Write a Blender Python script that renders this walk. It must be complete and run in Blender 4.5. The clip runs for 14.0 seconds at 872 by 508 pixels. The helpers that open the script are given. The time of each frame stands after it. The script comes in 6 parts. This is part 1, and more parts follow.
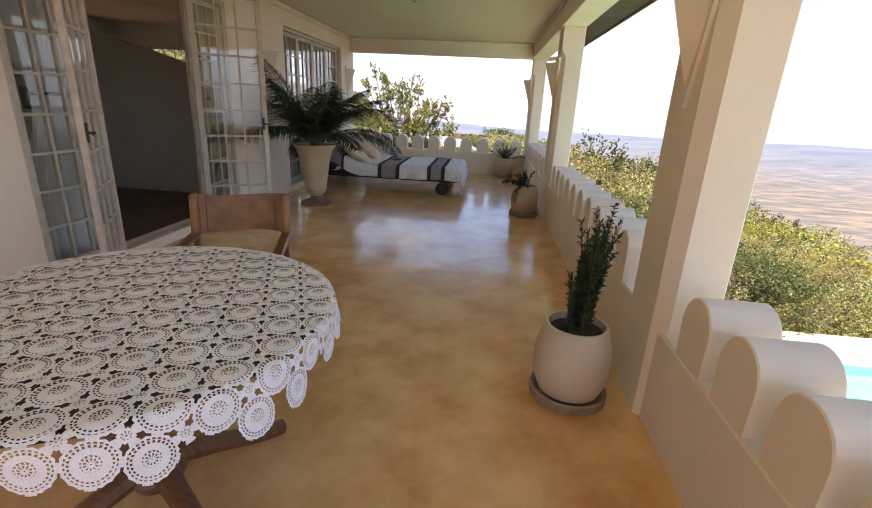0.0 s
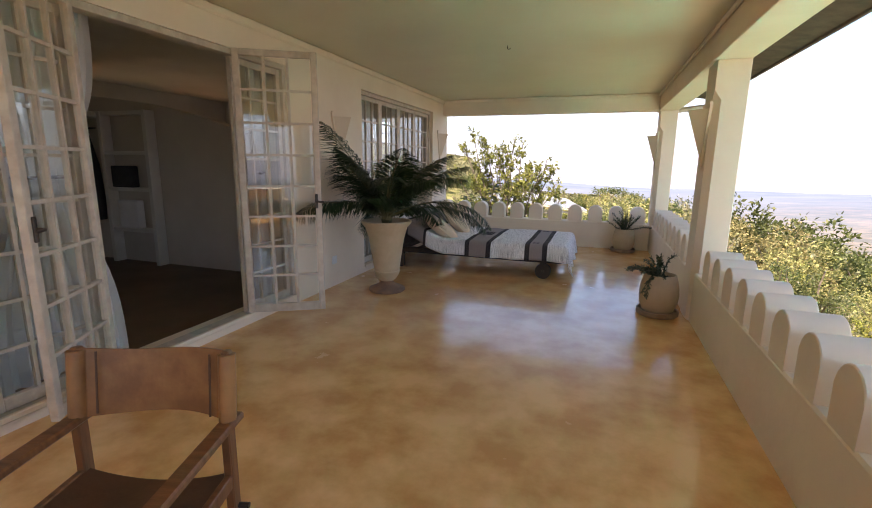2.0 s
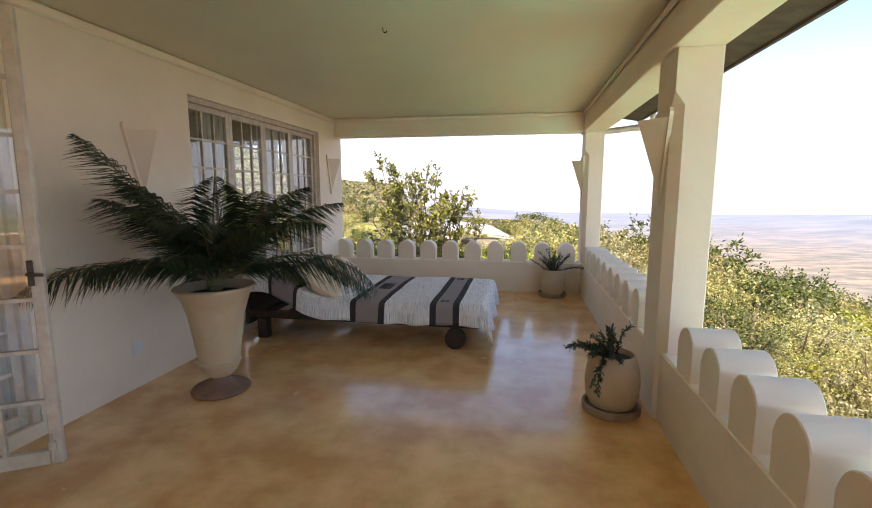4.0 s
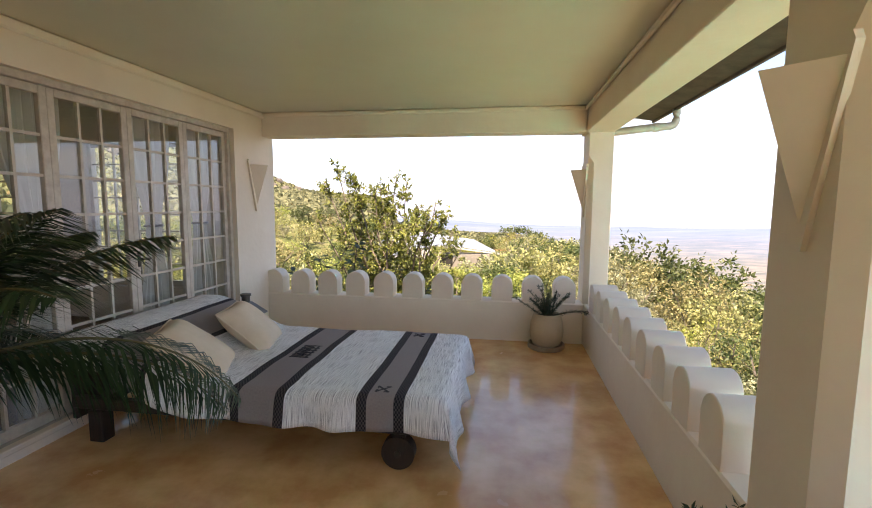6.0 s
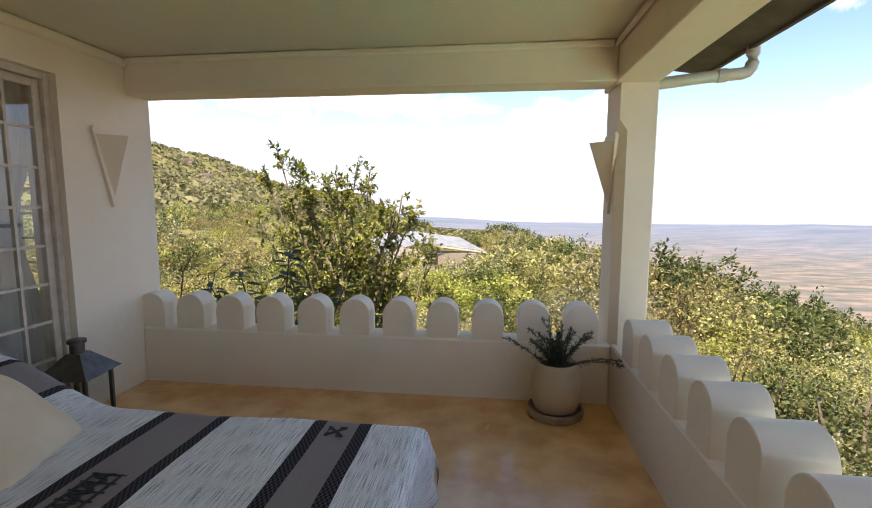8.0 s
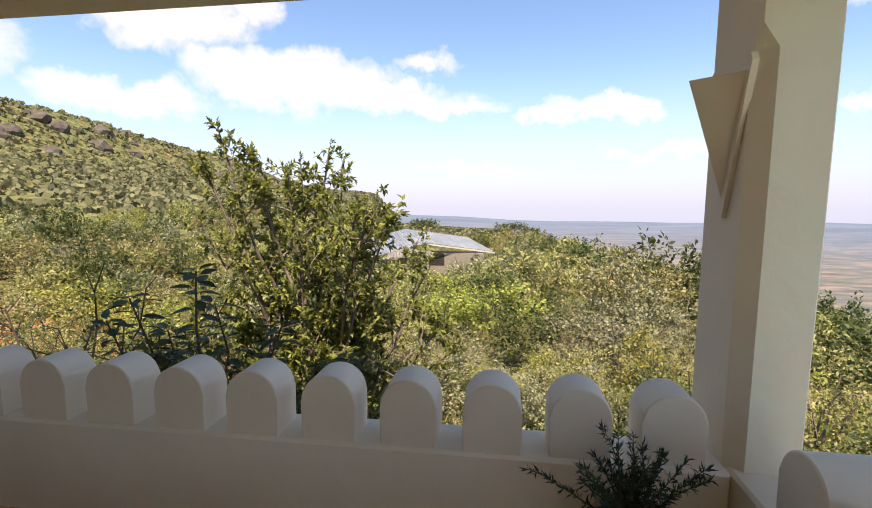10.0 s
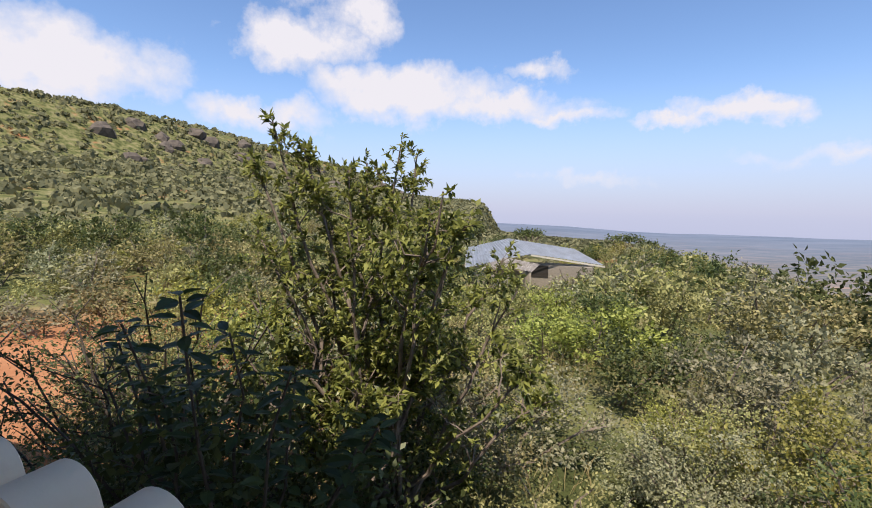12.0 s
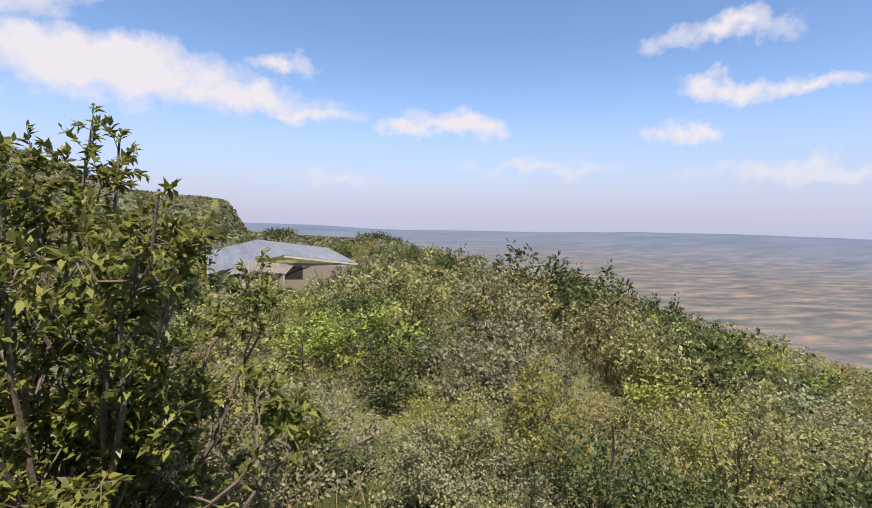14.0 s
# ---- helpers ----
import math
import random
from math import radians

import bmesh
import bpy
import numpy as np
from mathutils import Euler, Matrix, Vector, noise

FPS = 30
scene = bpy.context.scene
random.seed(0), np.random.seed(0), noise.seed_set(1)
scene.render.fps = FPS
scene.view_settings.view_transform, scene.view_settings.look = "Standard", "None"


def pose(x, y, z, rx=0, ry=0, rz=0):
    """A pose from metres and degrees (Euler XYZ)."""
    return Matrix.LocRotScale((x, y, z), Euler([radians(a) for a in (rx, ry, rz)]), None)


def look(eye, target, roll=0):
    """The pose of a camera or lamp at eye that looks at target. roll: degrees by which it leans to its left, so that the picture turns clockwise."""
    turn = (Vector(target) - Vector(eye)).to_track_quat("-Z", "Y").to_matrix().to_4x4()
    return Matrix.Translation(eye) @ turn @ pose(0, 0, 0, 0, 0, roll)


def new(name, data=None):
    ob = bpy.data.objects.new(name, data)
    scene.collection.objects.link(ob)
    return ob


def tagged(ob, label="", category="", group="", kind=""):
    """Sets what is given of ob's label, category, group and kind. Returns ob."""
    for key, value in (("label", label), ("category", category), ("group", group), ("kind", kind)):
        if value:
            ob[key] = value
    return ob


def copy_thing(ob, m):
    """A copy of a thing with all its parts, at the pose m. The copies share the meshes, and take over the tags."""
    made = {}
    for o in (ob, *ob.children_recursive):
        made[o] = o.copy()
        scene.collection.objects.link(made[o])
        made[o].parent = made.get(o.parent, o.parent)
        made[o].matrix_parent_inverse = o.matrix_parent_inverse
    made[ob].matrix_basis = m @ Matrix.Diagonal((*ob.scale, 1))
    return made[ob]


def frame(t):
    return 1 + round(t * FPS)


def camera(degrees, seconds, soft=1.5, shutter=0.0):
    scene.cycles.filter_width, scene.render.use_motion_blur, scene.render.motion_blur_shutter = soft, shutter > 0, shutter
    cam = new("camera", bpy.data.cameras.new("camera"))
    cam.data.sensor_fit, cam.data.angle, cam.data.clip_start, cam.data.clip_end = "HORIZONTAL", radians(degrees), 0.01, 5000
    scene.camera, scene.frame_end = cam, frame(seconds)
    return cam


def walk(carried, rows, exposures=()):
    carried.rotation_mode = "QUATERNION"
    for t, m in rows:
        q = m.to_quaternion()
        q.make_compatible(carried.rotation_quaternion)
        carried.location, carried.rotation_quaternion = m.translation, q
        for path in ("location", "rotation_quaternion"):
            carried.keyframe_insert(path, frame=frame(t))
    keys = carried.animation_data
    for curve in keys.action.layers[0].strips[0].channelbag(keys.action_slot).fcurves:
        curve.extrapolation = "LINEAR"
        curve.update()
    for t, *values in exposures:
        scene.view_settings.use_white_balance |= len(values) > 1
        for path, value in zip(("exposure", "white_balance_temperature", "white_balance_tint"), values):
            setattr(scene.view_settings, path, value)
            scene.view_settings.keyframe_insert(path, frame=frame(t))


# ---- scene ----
cam = camera(87.4, 14.0, soft=1.0)
PATH = [
    (0, (0.216, -0.722, 1.327), (0.033, 1.17, 0.704), 2.8),
    (0.5, (0.257, -0.394, 1.341), (-0.129, 1.487, 0.784), 2.5),
    (1, (0.278, -0.058, 1.35), (-0.295, 1.798, 0.875), 1.5),
    (1.5, (0.225, 0.277, 1.351), (-0.417, 2.121, 0.92), 1.6),
    (2, (0.141, 0.631, 1.375), (-0.506, 2.483, 0.987), 0.7),
    (2.5, (0.146, 1.022, 1.37), (-0.498, 2.881, 1.013), 0.6),
    (3, (0.129, 1.415, 1.382), (-0.336, 3.332, 1.049), 0.3),
    (5.5, (0.147, 3.445, 1.478), (-0.168, 5.409, 1.268), 0.2),
    (6, (0.141, 3.846, 1.481), (-0.152, 5.813, 1.266), 0.4),
    (6.5, (0.156, 4.271, 1.463), (-0.127, 6.239, 1.252), 0.2),
    (7, (0.128, 4.688, 1.455), (-0.129, 6.66, 1.237), 0.3),
    (7.5, (0.143, 5.12, 1.444), (-0.093, 7.093, 1.221), 0.2),
    (10, (0.148, 7.122, 1.417), (-0.126, 9.089, 1.185), 0.1),
    (10.5, (0.198, 7.447, 1.398), (-0.092, 9.412, 1.166), 0.2),
    (11, (0.238, 7.713, 1.415), (-0.053, 9.678, 1.187), 0.2),
    (11.5, (0.268, 7.994, 1.421), (-0.152, 9.938, 1.205), 0.0),
    (12, (0.138, 8.245, 1.403), (-0.576, 10.102, 1.204), 0.8),
    (12.5, (-0.025, 8.506, 1.424), (-0.796, 10.342, 1.242), 0.6),
    (13, (-0.053, 8.66, 1.426), (-0.883, 10.472, 1.263), 0.4),
    (13.5, (-0.045, 8.785, 1.43), (-0.544, 10.715, 1.263), 0.24),
    (14, (0.01, 8.795, 1.435), (0.335, 10.759, 1.247), 0.96),
]
EXPOSURES = [(0, 1.5, 7700, 20), (1, 1.85, 7700, 20), (1.6, 1.7, 7850, 21), (5.5, 1.7, 7950, 19), (6.4, 1.85, 7850, 18), (7.0, 1.48, 7800, 17), (7.5, 1.35, 7800, 17), (10, 0.95, 7650, 16), (10.5, 0.78, 7500, 16), (12, 0.45, 6750, 15), (14, 0.42, 6850, 16)]
walk(cam, [(t, look(eye, target, roll)) for t, eye, target, roll in PATH], EXPOSURES)

# ---- light ----
SUN_ELEV, SUN_AZ = 64.0, 170.0          # degrees; azimuth clockwise from +y
world = bpy.data.worlds.new("sky")
scene.world = world
world.use_nodes = True


def build_sky():
    nt = world.node_tree
    N, L = nt.nodes, nt.links
    N.clear()
    sky = N.new("ShaderNodeTexSky")
    sky.sky_type = "NISHITA"
    sky.sun_disc = False
    sky.sun_elevation, sky.sun_rotation = radians(SUN_ELEV), radians(SUN_AZ)
    sky.altitude, sky.air_density, sky.dust_density, sky.ozone_density = 1600, 1.0, 0.35, 2.5
    tc = N.new("ShaderNodeTexCoord")
    wob = N.new("ShaderNodeTexNoise")
    wob.inputs["Scale"].default_value, wob.inputs["Detail"].default_value = 9.0, 6.0
    wob.inputs["Roughness"].default_value = 0.62
    L.new(tc.outputs["Generated"], wob.inputs["Vector"])
    off = N.new("ShaderNodeVectorMath")
    off.operation = "MULTIPLY_ADD"
    off.inputs[1].default_value = (0.30, 0.30, 0.14)
    off.inputs[2].default_value = (-0.15, -0.15, -0.07)
    L.new(wob.outputs["Color"], off.inputs[0])
    bent = N.new("ShaderNodeVectorMath")
    L.new(tc.outputs["Generated"], bent.inputs[0])
    L.new(off.outputs[0], bent.inputs[1])
    # each cloud: azimuth, elevation, half width, half height (degrees), density
    clouds = [(-25, 13.6, 11, 3.6, 1.2), (-14, 12.0, 11, 2.6, 1.0), (-6, 11.0, 7, 1.6, 0.8), (-37.5, 17.8, 7, 3.6, 1.15), (-32, 21.5, 6, 3.2, 1.0), (-43, 10.6, 9, 2.6, 0.95),
              (-60, 13.0, 11, 4.5, 1.15), (13, 10.6, 6, 2.1, 1.05), (8, 9.9, 6, 1.3, 0.85), (-10, 16.0, 5, 1.9, 0.8), (37.6, 8.5, 4.0, 1.6, 1.0), (40.5, 13.0, 6, 1.7, 0.9),
              (47, 12.3, 5, 1.5, 0.85), (40, 18.3, 7, 1.8, 0.85), (22, 5.2, 13, 1.4, 0.55), (50, 4.4, 16, 1.6, 0.6), (-4, 4.0, 9, 1.2, 0.45),
              (70, 18, 9, 3, 0.8), (95, 14, 16, 4, 0.9), (140, 20, 20, 6, 0.9), (-110, 25, 20, 6, 0.9), (-170, 18, 22, 6, 0.9)]
    total = None
    for az, el, w, h, dens in clouds:
        a, e = radians(az), radians(el)
        mp = N.new("ShaderNodeMapping")
        mp.vector_type = "TEXTURE"
        mp.inputs["Location"].default_value = (math.sin(a) * math.cos(e), math.cos(a) * math.cos(e), math.sin(e))
        mp.inputs["Rotation"].default_value = (0, 0, -a)
        mp.inputs["Scale"].default_value = (radians(w) * 1.35, radians(w) * 1.35, radians(h) * 1.15)
        g = N.new("ShaderNodeTexGradient")
        g.gradient_type = "SPHERICAL"
        L.new(bent.outputs[0], mp.inputs["Vector"])
        L.new(mp.outputs["Vector"], g.inputs["Vector"])
        mul = N.new("ShaderNodeMath")
        mul.operation = "MULTIPLY"
        mul.inputs[1].default_value = dens
        L.new(g.outputs["Fac"], mul.inputs[0])
        if total is None:
            total = mul
        else:
            add = N.new("ShaderNodeMath")
            add.operation = "MAXIMUM"
            L.new(total.outputs[0], add.inputs[0])
            L.new(mul.outputs[0], add.inputs[1])
            total = add
    fine = N.new("ShaderNodeTexNoise")
    fine.inputs["Scale"].default_value, fine.inputs["Detail"].default_value = 22.0, 8.0
    L.new(tc.outputs["Generated"], fine.inputs["Vector"])
    mixd = N.new("ShaderNodeMath")
    mixd.operation = "MULTIPLY_ADD"
    mixd.inputs[1].default_value = 0.55
    L.new(fine.outputs["Fac"], mixd.inputs[0])
    L.new(total.outputs[0], mixd.inputs[2])
    ramp = N.new("ShaderNodeValToRGB")
    ramp.color_ramp.elements[0].position, ramp.color_ramp.elements[0].color = 0.44, (0, 0, 0, 1)
    ramp.color_ramp.elements[1].position, ramp.color_ramp.elements[1].color = 1.0, (1, 1, 1, 1)
    L.new(mixd.outputs[0], ramp.inputs["Fac"])
    # clouds fade where there are none
    gate = N.new("ShaderNodeMath")
    gate.operation = "MULTIPLY"
    cut = N.new("ShaderNodeMapRange")
    cut.inputs["From Min"].default_value, cut.inputs["From Max"].default_value = 0.04, 0.3
    L.new(total.outputs[0], cut.inputs["Value"])
    L.new(ramp.outputs["Color"], gate.inputs[0])
    L.new(cut.outputs["Result"], gate.inputs[1])
    mix = N.new("ShaderNodeMix")
    mix.data_type = "RGBA"
    L.new(gate.outputs[0], mix.inputs["Factor"])
    mix.inputs[7].default_value = CLOUD
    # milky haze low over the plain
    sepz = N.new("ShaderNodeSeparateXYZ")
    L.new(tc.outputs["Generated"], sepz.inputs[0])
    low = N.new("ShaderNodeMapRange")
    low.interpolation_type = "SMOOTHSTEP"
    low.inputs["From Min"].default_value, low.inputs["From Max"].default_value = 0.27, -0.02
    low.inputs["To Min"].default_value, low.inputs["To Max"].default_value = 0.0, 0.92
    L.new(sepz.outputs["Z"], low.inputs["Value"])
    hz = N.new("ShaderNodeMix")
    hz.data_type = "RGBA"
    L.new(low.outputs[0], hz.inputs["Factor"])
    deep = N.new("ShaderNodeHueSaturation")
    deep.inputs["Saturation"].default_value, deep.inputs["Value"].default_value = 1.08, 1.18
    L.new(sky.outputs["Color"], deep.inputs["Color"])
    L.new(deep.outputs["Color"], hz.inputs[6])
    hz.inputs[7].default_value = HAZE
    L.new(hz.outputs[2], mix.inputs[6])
    bg = N.new("ShaderNodeBackground")
    bg.inputs["Strength"].default_value = SKY
    out = N.new("ShaderNodeOutputWorld")
    L.new(mix.outputs[2], bg.inputs["Color"])
    L.new(bg.outputs[0], out.inputs["Surface"])


SKY = 0.13
CLOUD = (4.7, 4.8, 5.2, 1)
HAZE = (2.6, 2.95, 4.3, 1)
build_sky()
sun = new("sun", bpy.data.lights.new("sun", "SUN"))
sun.data.energy, sun.data.angle, sun.data.color = 5.0, radians(0.53), (1.0, 0.94, 0.84)
sa, se = radians(SUN_AZ), radians(SUN_ELEV)
sun.matrix_world = look((0, 0, 0), (-math.sin(sa) * math.cos(se), -math.cos(sa) * math.cos(se), -math.sin(se)))


# ---- materials ----
def material(name, colour, colour2=None, rough=0.6, scale=3.0, detail=5.0, bump=0.1, bump_scale=60.0, metal=0.0,
             spread=(0.35, 0.65), spec=0.5, coat=0.0, stretch=(1, 1, 1), obj_var=0.0, isl_var=0.0, rough_var=0.08, space="Object"):
    """A noise-mottled surface: two tones at a large and a fine scale, uneven gloss and a fine relief."""
    m = bpy.data.materials.new(name)
    m.use_nodes = True
    nt = m.node_tree
    N, L = nt.nodes, nt.links
    b = N["Principled BSDF"]
    tc = N.new("ShaderNodeTexCoord")
    mp = N.new("ShaderNodeMapping")
    mp.inputs["Scale"].default_value = stretch
    if space == "World":
        geo = N.new("ShaderNodeNewGeometry")
        L.new(geo.outputs["Position"], mp.inputs["Vector"])
    else:
        L.new(tc.outputs[space], mp.inputs["Vector"])
    n1 = N.new("ShaderNodeTexNoise")
    n1.inputs["Scale"].default_value, n1.inputs["Detail"].default_value, n1.inputs["Roughness"].default_value = scale, detail, 0.6
    n2 = N.new("ShaderNodeTexNoise")
    n2.inputs["Scale"].default_value, n2.inputs["Detail"].default_value = bump_scale, 4.0
    for n in (n1, n2):
        L.new(mp.outputs[0], n.inputs["Vector"])
    mr = N.new("ShaderNodeMapRange")
    mr.inputs["From Min"].default_value, mr.inputs["From Max"].default_value = spread
    L.new(n1.outputs["Fac"], mr.inputs["Value"])
    mix = N.new("ShaderNodeMix")
    mix.data_type = "RGBA"
    c2 = colour2 or tuple(c * 0.8 for c in colour)
    mix.inputs[6].default_value, mix.inputs[7].default_value = (*colour, 1), (*c2, 1)
    L.new(mr.outputs[0], mix.inputs["Factor"])
    last = mix.outputs[2]
    if obj_var or isl_var:
        hs = N.new("ShaderNodeHueSaturation")
        rnd = N.new("ShaderNodeObjectInfo").outputs["Random"] if obj_var else N.new("ShaderNodeNewGeometry").outputs["Random Per Island"]
        v = obj_var or isl_var
        r2 = N.new("ShaderNodeMapRange")
        r2.inputs["To Min"].default_value, r2.inputs["To Max"].default_value = 1 - v, 1 + v
        L.new(rnd, r2.inputs["Value"])
        L.new(r2.outputs[0], hs.inputs["Value"])
        L.new(last, hs.inputs["Color"])
        last = hs.outputs[0]
    L.new(last, b.inputs["Base Color"])
    rr = N.new("ShaderNodeMapRange")
    rr.inputs["To Min"].default_value, rr.inputs["To Max"].default_value = max(0.02, rough - rough_var), min(1, rough + rough_var)
    L.new(n1.outputs["Fac"], rr.inputs["Value"])
    L.new(rr.outputs[0], b.inputs["Roughness"])
    b.inputs["Metallic"].default_value = metal
    b.inputs["Specular IOR Level"].default_value = spec
    b.inputs["Coat Weight"].default_value = coat
    if bump:
        bp = N.new("ShaderNodeBump")
        bp.inputs["Strength"].default_value, bp.inputs["Distance"].default_value = bump, 0.01
        L.new(n2.outputs["Fac"], bp.inputs["Height"])
        L.new(bp.outputs[0], b.inputs["Normal"])
    return m


def leaf_material(name, dark, light, back=0.35, rough=0.5, obj_var=0.0):
    m = bpy.data.materials.new(name)
    m.use_nodes = True
    nt = m.node_tree
    N, L = nt.nodes, nt.links
    b = N["Principled BSDF"]
    out = N["Material Output"]
    geo = N.new("ShaderNodeNewGeometry")
    mix = N.new("ShaderNodeMix")
    mix.data_type = "RGBA"
    mix.inputs[6].default_value, mix.inputs[7].default_value = (*dark, 1), (*light, 1)
    L.new(geo.outputs["Random Per Island"], mix.inputs["Factor"])
    info = N.new("ShaderNodeObjectInfo")
    hs = N.new("ShaderNodeHueSaturation")
    for key, lo, hi in (("Hue", 0.5 - 0.10 * obj_var, 0.5 + 0.05 * obj_var), ("Value", 1 - 0.5 * obj_var, 1 + 0.5 * obj_var)):
        r = N.new("ShaderNodeMapRange")
        r.inputs["To Min"].default_value, r.inputs["To Max"].default_value = lo, hi
        L.new(info.outputs["Random"], r.inputs["Value"])
        L.new(r.outputs[0], hs.inputs[key])
    L.new(mix.outputs[2], hs.inputs["Color"])
    L.new(hs.outputs[0], b.inputs["Base Color"])
    b.inputs["Roughness"].default_value = rough
    b.inputs["Specular IOR Level"].default_value = 0.3
    tr = N.new("ShaderNodeBsdfTranslucent")
    L.new(hs.outputs[0], tr.inputs["Color"])
    ms = N.new("ShaderNodeMixShader")
    ms.inputs[0].default_value = back
    L.new(b.outputs[0], ms.inputs[1])
    L.new(tr.outputs[0], ms.inputs[2])
    L.new(ms.outputs[0], out.inputs["Surface"])
    return m


def glass_material(name, tint=(0.96, 0.98, 0.97)):
    m = bpy.data.materials.new(name)
    m.use_nodes = True
    nt = m.node_tree
    N, L = nt.nodes, nt.links
    out = N["Material Output"]
    N.remove(N["Principled BSDF"])
    gl = N.new("ShaderNodeBsdfGlossy")
    gl.inputs["Roughness"].default_value = 0.01
    tr = N.new("ShaderNodeBsdfTransparent")
    tr.inputs["Color"].default_value = (*tint, 1)
    lw_ = N.new("ShaderNodeLayerWeight")
    pw = N.new("ShaderNodeMath")
    pw.operation = "POWER"
    pw.inputs[1].default_value = 4.0
    L.new(lw_.outputs["Facing"], pw.inputs[0])
    fr = N.new("ShaderNodeMapRange")
    fr.inputs["To Min"].default_value, fr.inputs["To Max"].default_value = 0.07, 0.8
    L.new(pw.outputs[0], fr.inputs["Value"])
    ms = N.new("ShaderNodeMixShader")
    L.new(fr.outputs[0], ms.inputs[0])
    L.new(tr.outputs[0], ms.inputs[1])
    L.new(gl.outputs[0], ms.inputs[2])
    L.new(ms.outputs[0], out.inputs["Surface"])
    return m


PLASTER = material("cream plaster", (0.88, 0.76, 0.605), (0.81, 0.685, 0.53), rough=0.75, scale=1.3, bump=0.25, bump_scale=18, space="World")
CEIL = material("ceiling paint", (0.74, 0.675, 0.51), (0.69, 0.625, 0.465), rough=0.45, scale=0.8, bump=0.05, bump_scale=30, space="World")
ROOMWALL = material("room plaster", (0.68, 0.61, 0.53), (0.60, 0.53, 0.45), rough=0.8, scale=1.0, bump=0.1, space="World")
ROOMFLOOR = material("room floor", (0.19, 0.10, 0.045), (0.13, 0.07, 0.032), rough=0.45, scale=1.5, bump=0.02, space="World")
FLOOR = material("polished cement", (0.93, 0.58, 0.27), (0.70, 0.36, 0.13), rough=0.23, scale=2.6, detail=10, bump=0.05, bump_scale=7,
                 spread=(0.38, 0.62), rough_var=0.12, spec=0.6, coat=0.35, space="World")
FRAME = material("painted steel", (0.64, 0.565, 0.46), (0.50, 0.425, 0.335), rough=0.45, scale=14, bump=0.08, bump_scale=90, space="World")
GLASS = glass_material("window glass")
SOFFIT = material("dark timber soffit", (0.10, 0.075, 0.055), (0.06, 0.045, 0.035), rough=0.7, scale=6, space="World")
GUTTER = material("painted gutter", (0.60, 0.55, 0.44), (0.5, 0.45, 0.35), rough=0.4, scale=8, space="World")


# ---- mesh helpers ----
def finish(name, bm, mat, smooth=False):
    me = bpy.data.meshes.new(name)
    bm.normal_update()
    bm.to_mesh(me)
    bm.free()
    if mat:
        me.materials.append(mat)
    if smooth:
        me.polygons.foreach_set("use_smooth", [True] * len(me.polygons))
        me.set_sharp_from_angle(angle=radians(35))
    return me


def part(name, bm, mat, parent=None, label="", smooth=False):
    """One mesh object, under a thing or a part when a parent is given."""
    ob = new(name, bm if isinstance(bm, bpy.types.Mesh) else finish(name, bm, mat, smooth))
    if parent:
        ob.parent = parent
    if label:
        ob["label"] = label
    return ob


def thing(name, label, category, at=(0, 0, 0), group="", turn=0.0, kind=""):
    ob = new(name)
    ob.matrix_basis = pose(*at, 0, 0, turn)
    return tagged(ob, label, category, group, kind)


def structure(name, bm, mat, label="", category="", smooth=False):
    return tagged(part(name, bm, mat, None, "", smooth), label, category, "", "structure")


def box(bm, x0, y0, z0, x1, y1, z1, bevel=0.0, seg=1):
    r = bmesh.ops.create_cube(bm, size=1.0)
    vs = r["verts"]
    bmesh.ops.scale(bm, vec=(x1 - x0, y1 - y0, z1 - z0), verts=vs)
    bmesh.ops.translate(bm, vec=((x0 + x1) / 2, (y0 + y1) / 2, (z0 + z1) / 2), verts=vs)
    if bevel:
        es = list({e for v in vs for e in v.link_edges})
        bmesh.ops.bevel(bm, geom=es, offset=bevel, segments=seg, profile=0.5, affect="EDGES")
    return bm


def boxes(*dims, bevel=0.0):
    bm = bmesh.new()
    for d in dims:
        box(bm, *d, bevel=bevel)
    return bm


def beam(bm, a, b, w, h, up=(0, 0, 1), bevel=0.0):
    """A bar of section w x h from a to b."""
    a, b = Vector(a), Vector(b)
    d = b - a
    y = d.normalized()
    x = y.cross(Vector(up)).normalized()
    z = x.cross(y)
    r = bmesh.ops.create_cube(bm, size=1.0)
    m = Matrix((x * w, y * d.length, z * h)).transposed().to_4x4()
    m.translation = (a + b) / 2
    bmesh.ops.transform(bm, matrix=m, verts=r["verts"])
    if bevel:
        es = list({e for v in r["verts"] for e in v.link_edges})
        bmesh.ops.bevel(bm, geom=es, offset=bevel, segments=1, profile=0.5, affect="EDGES")
    return bm


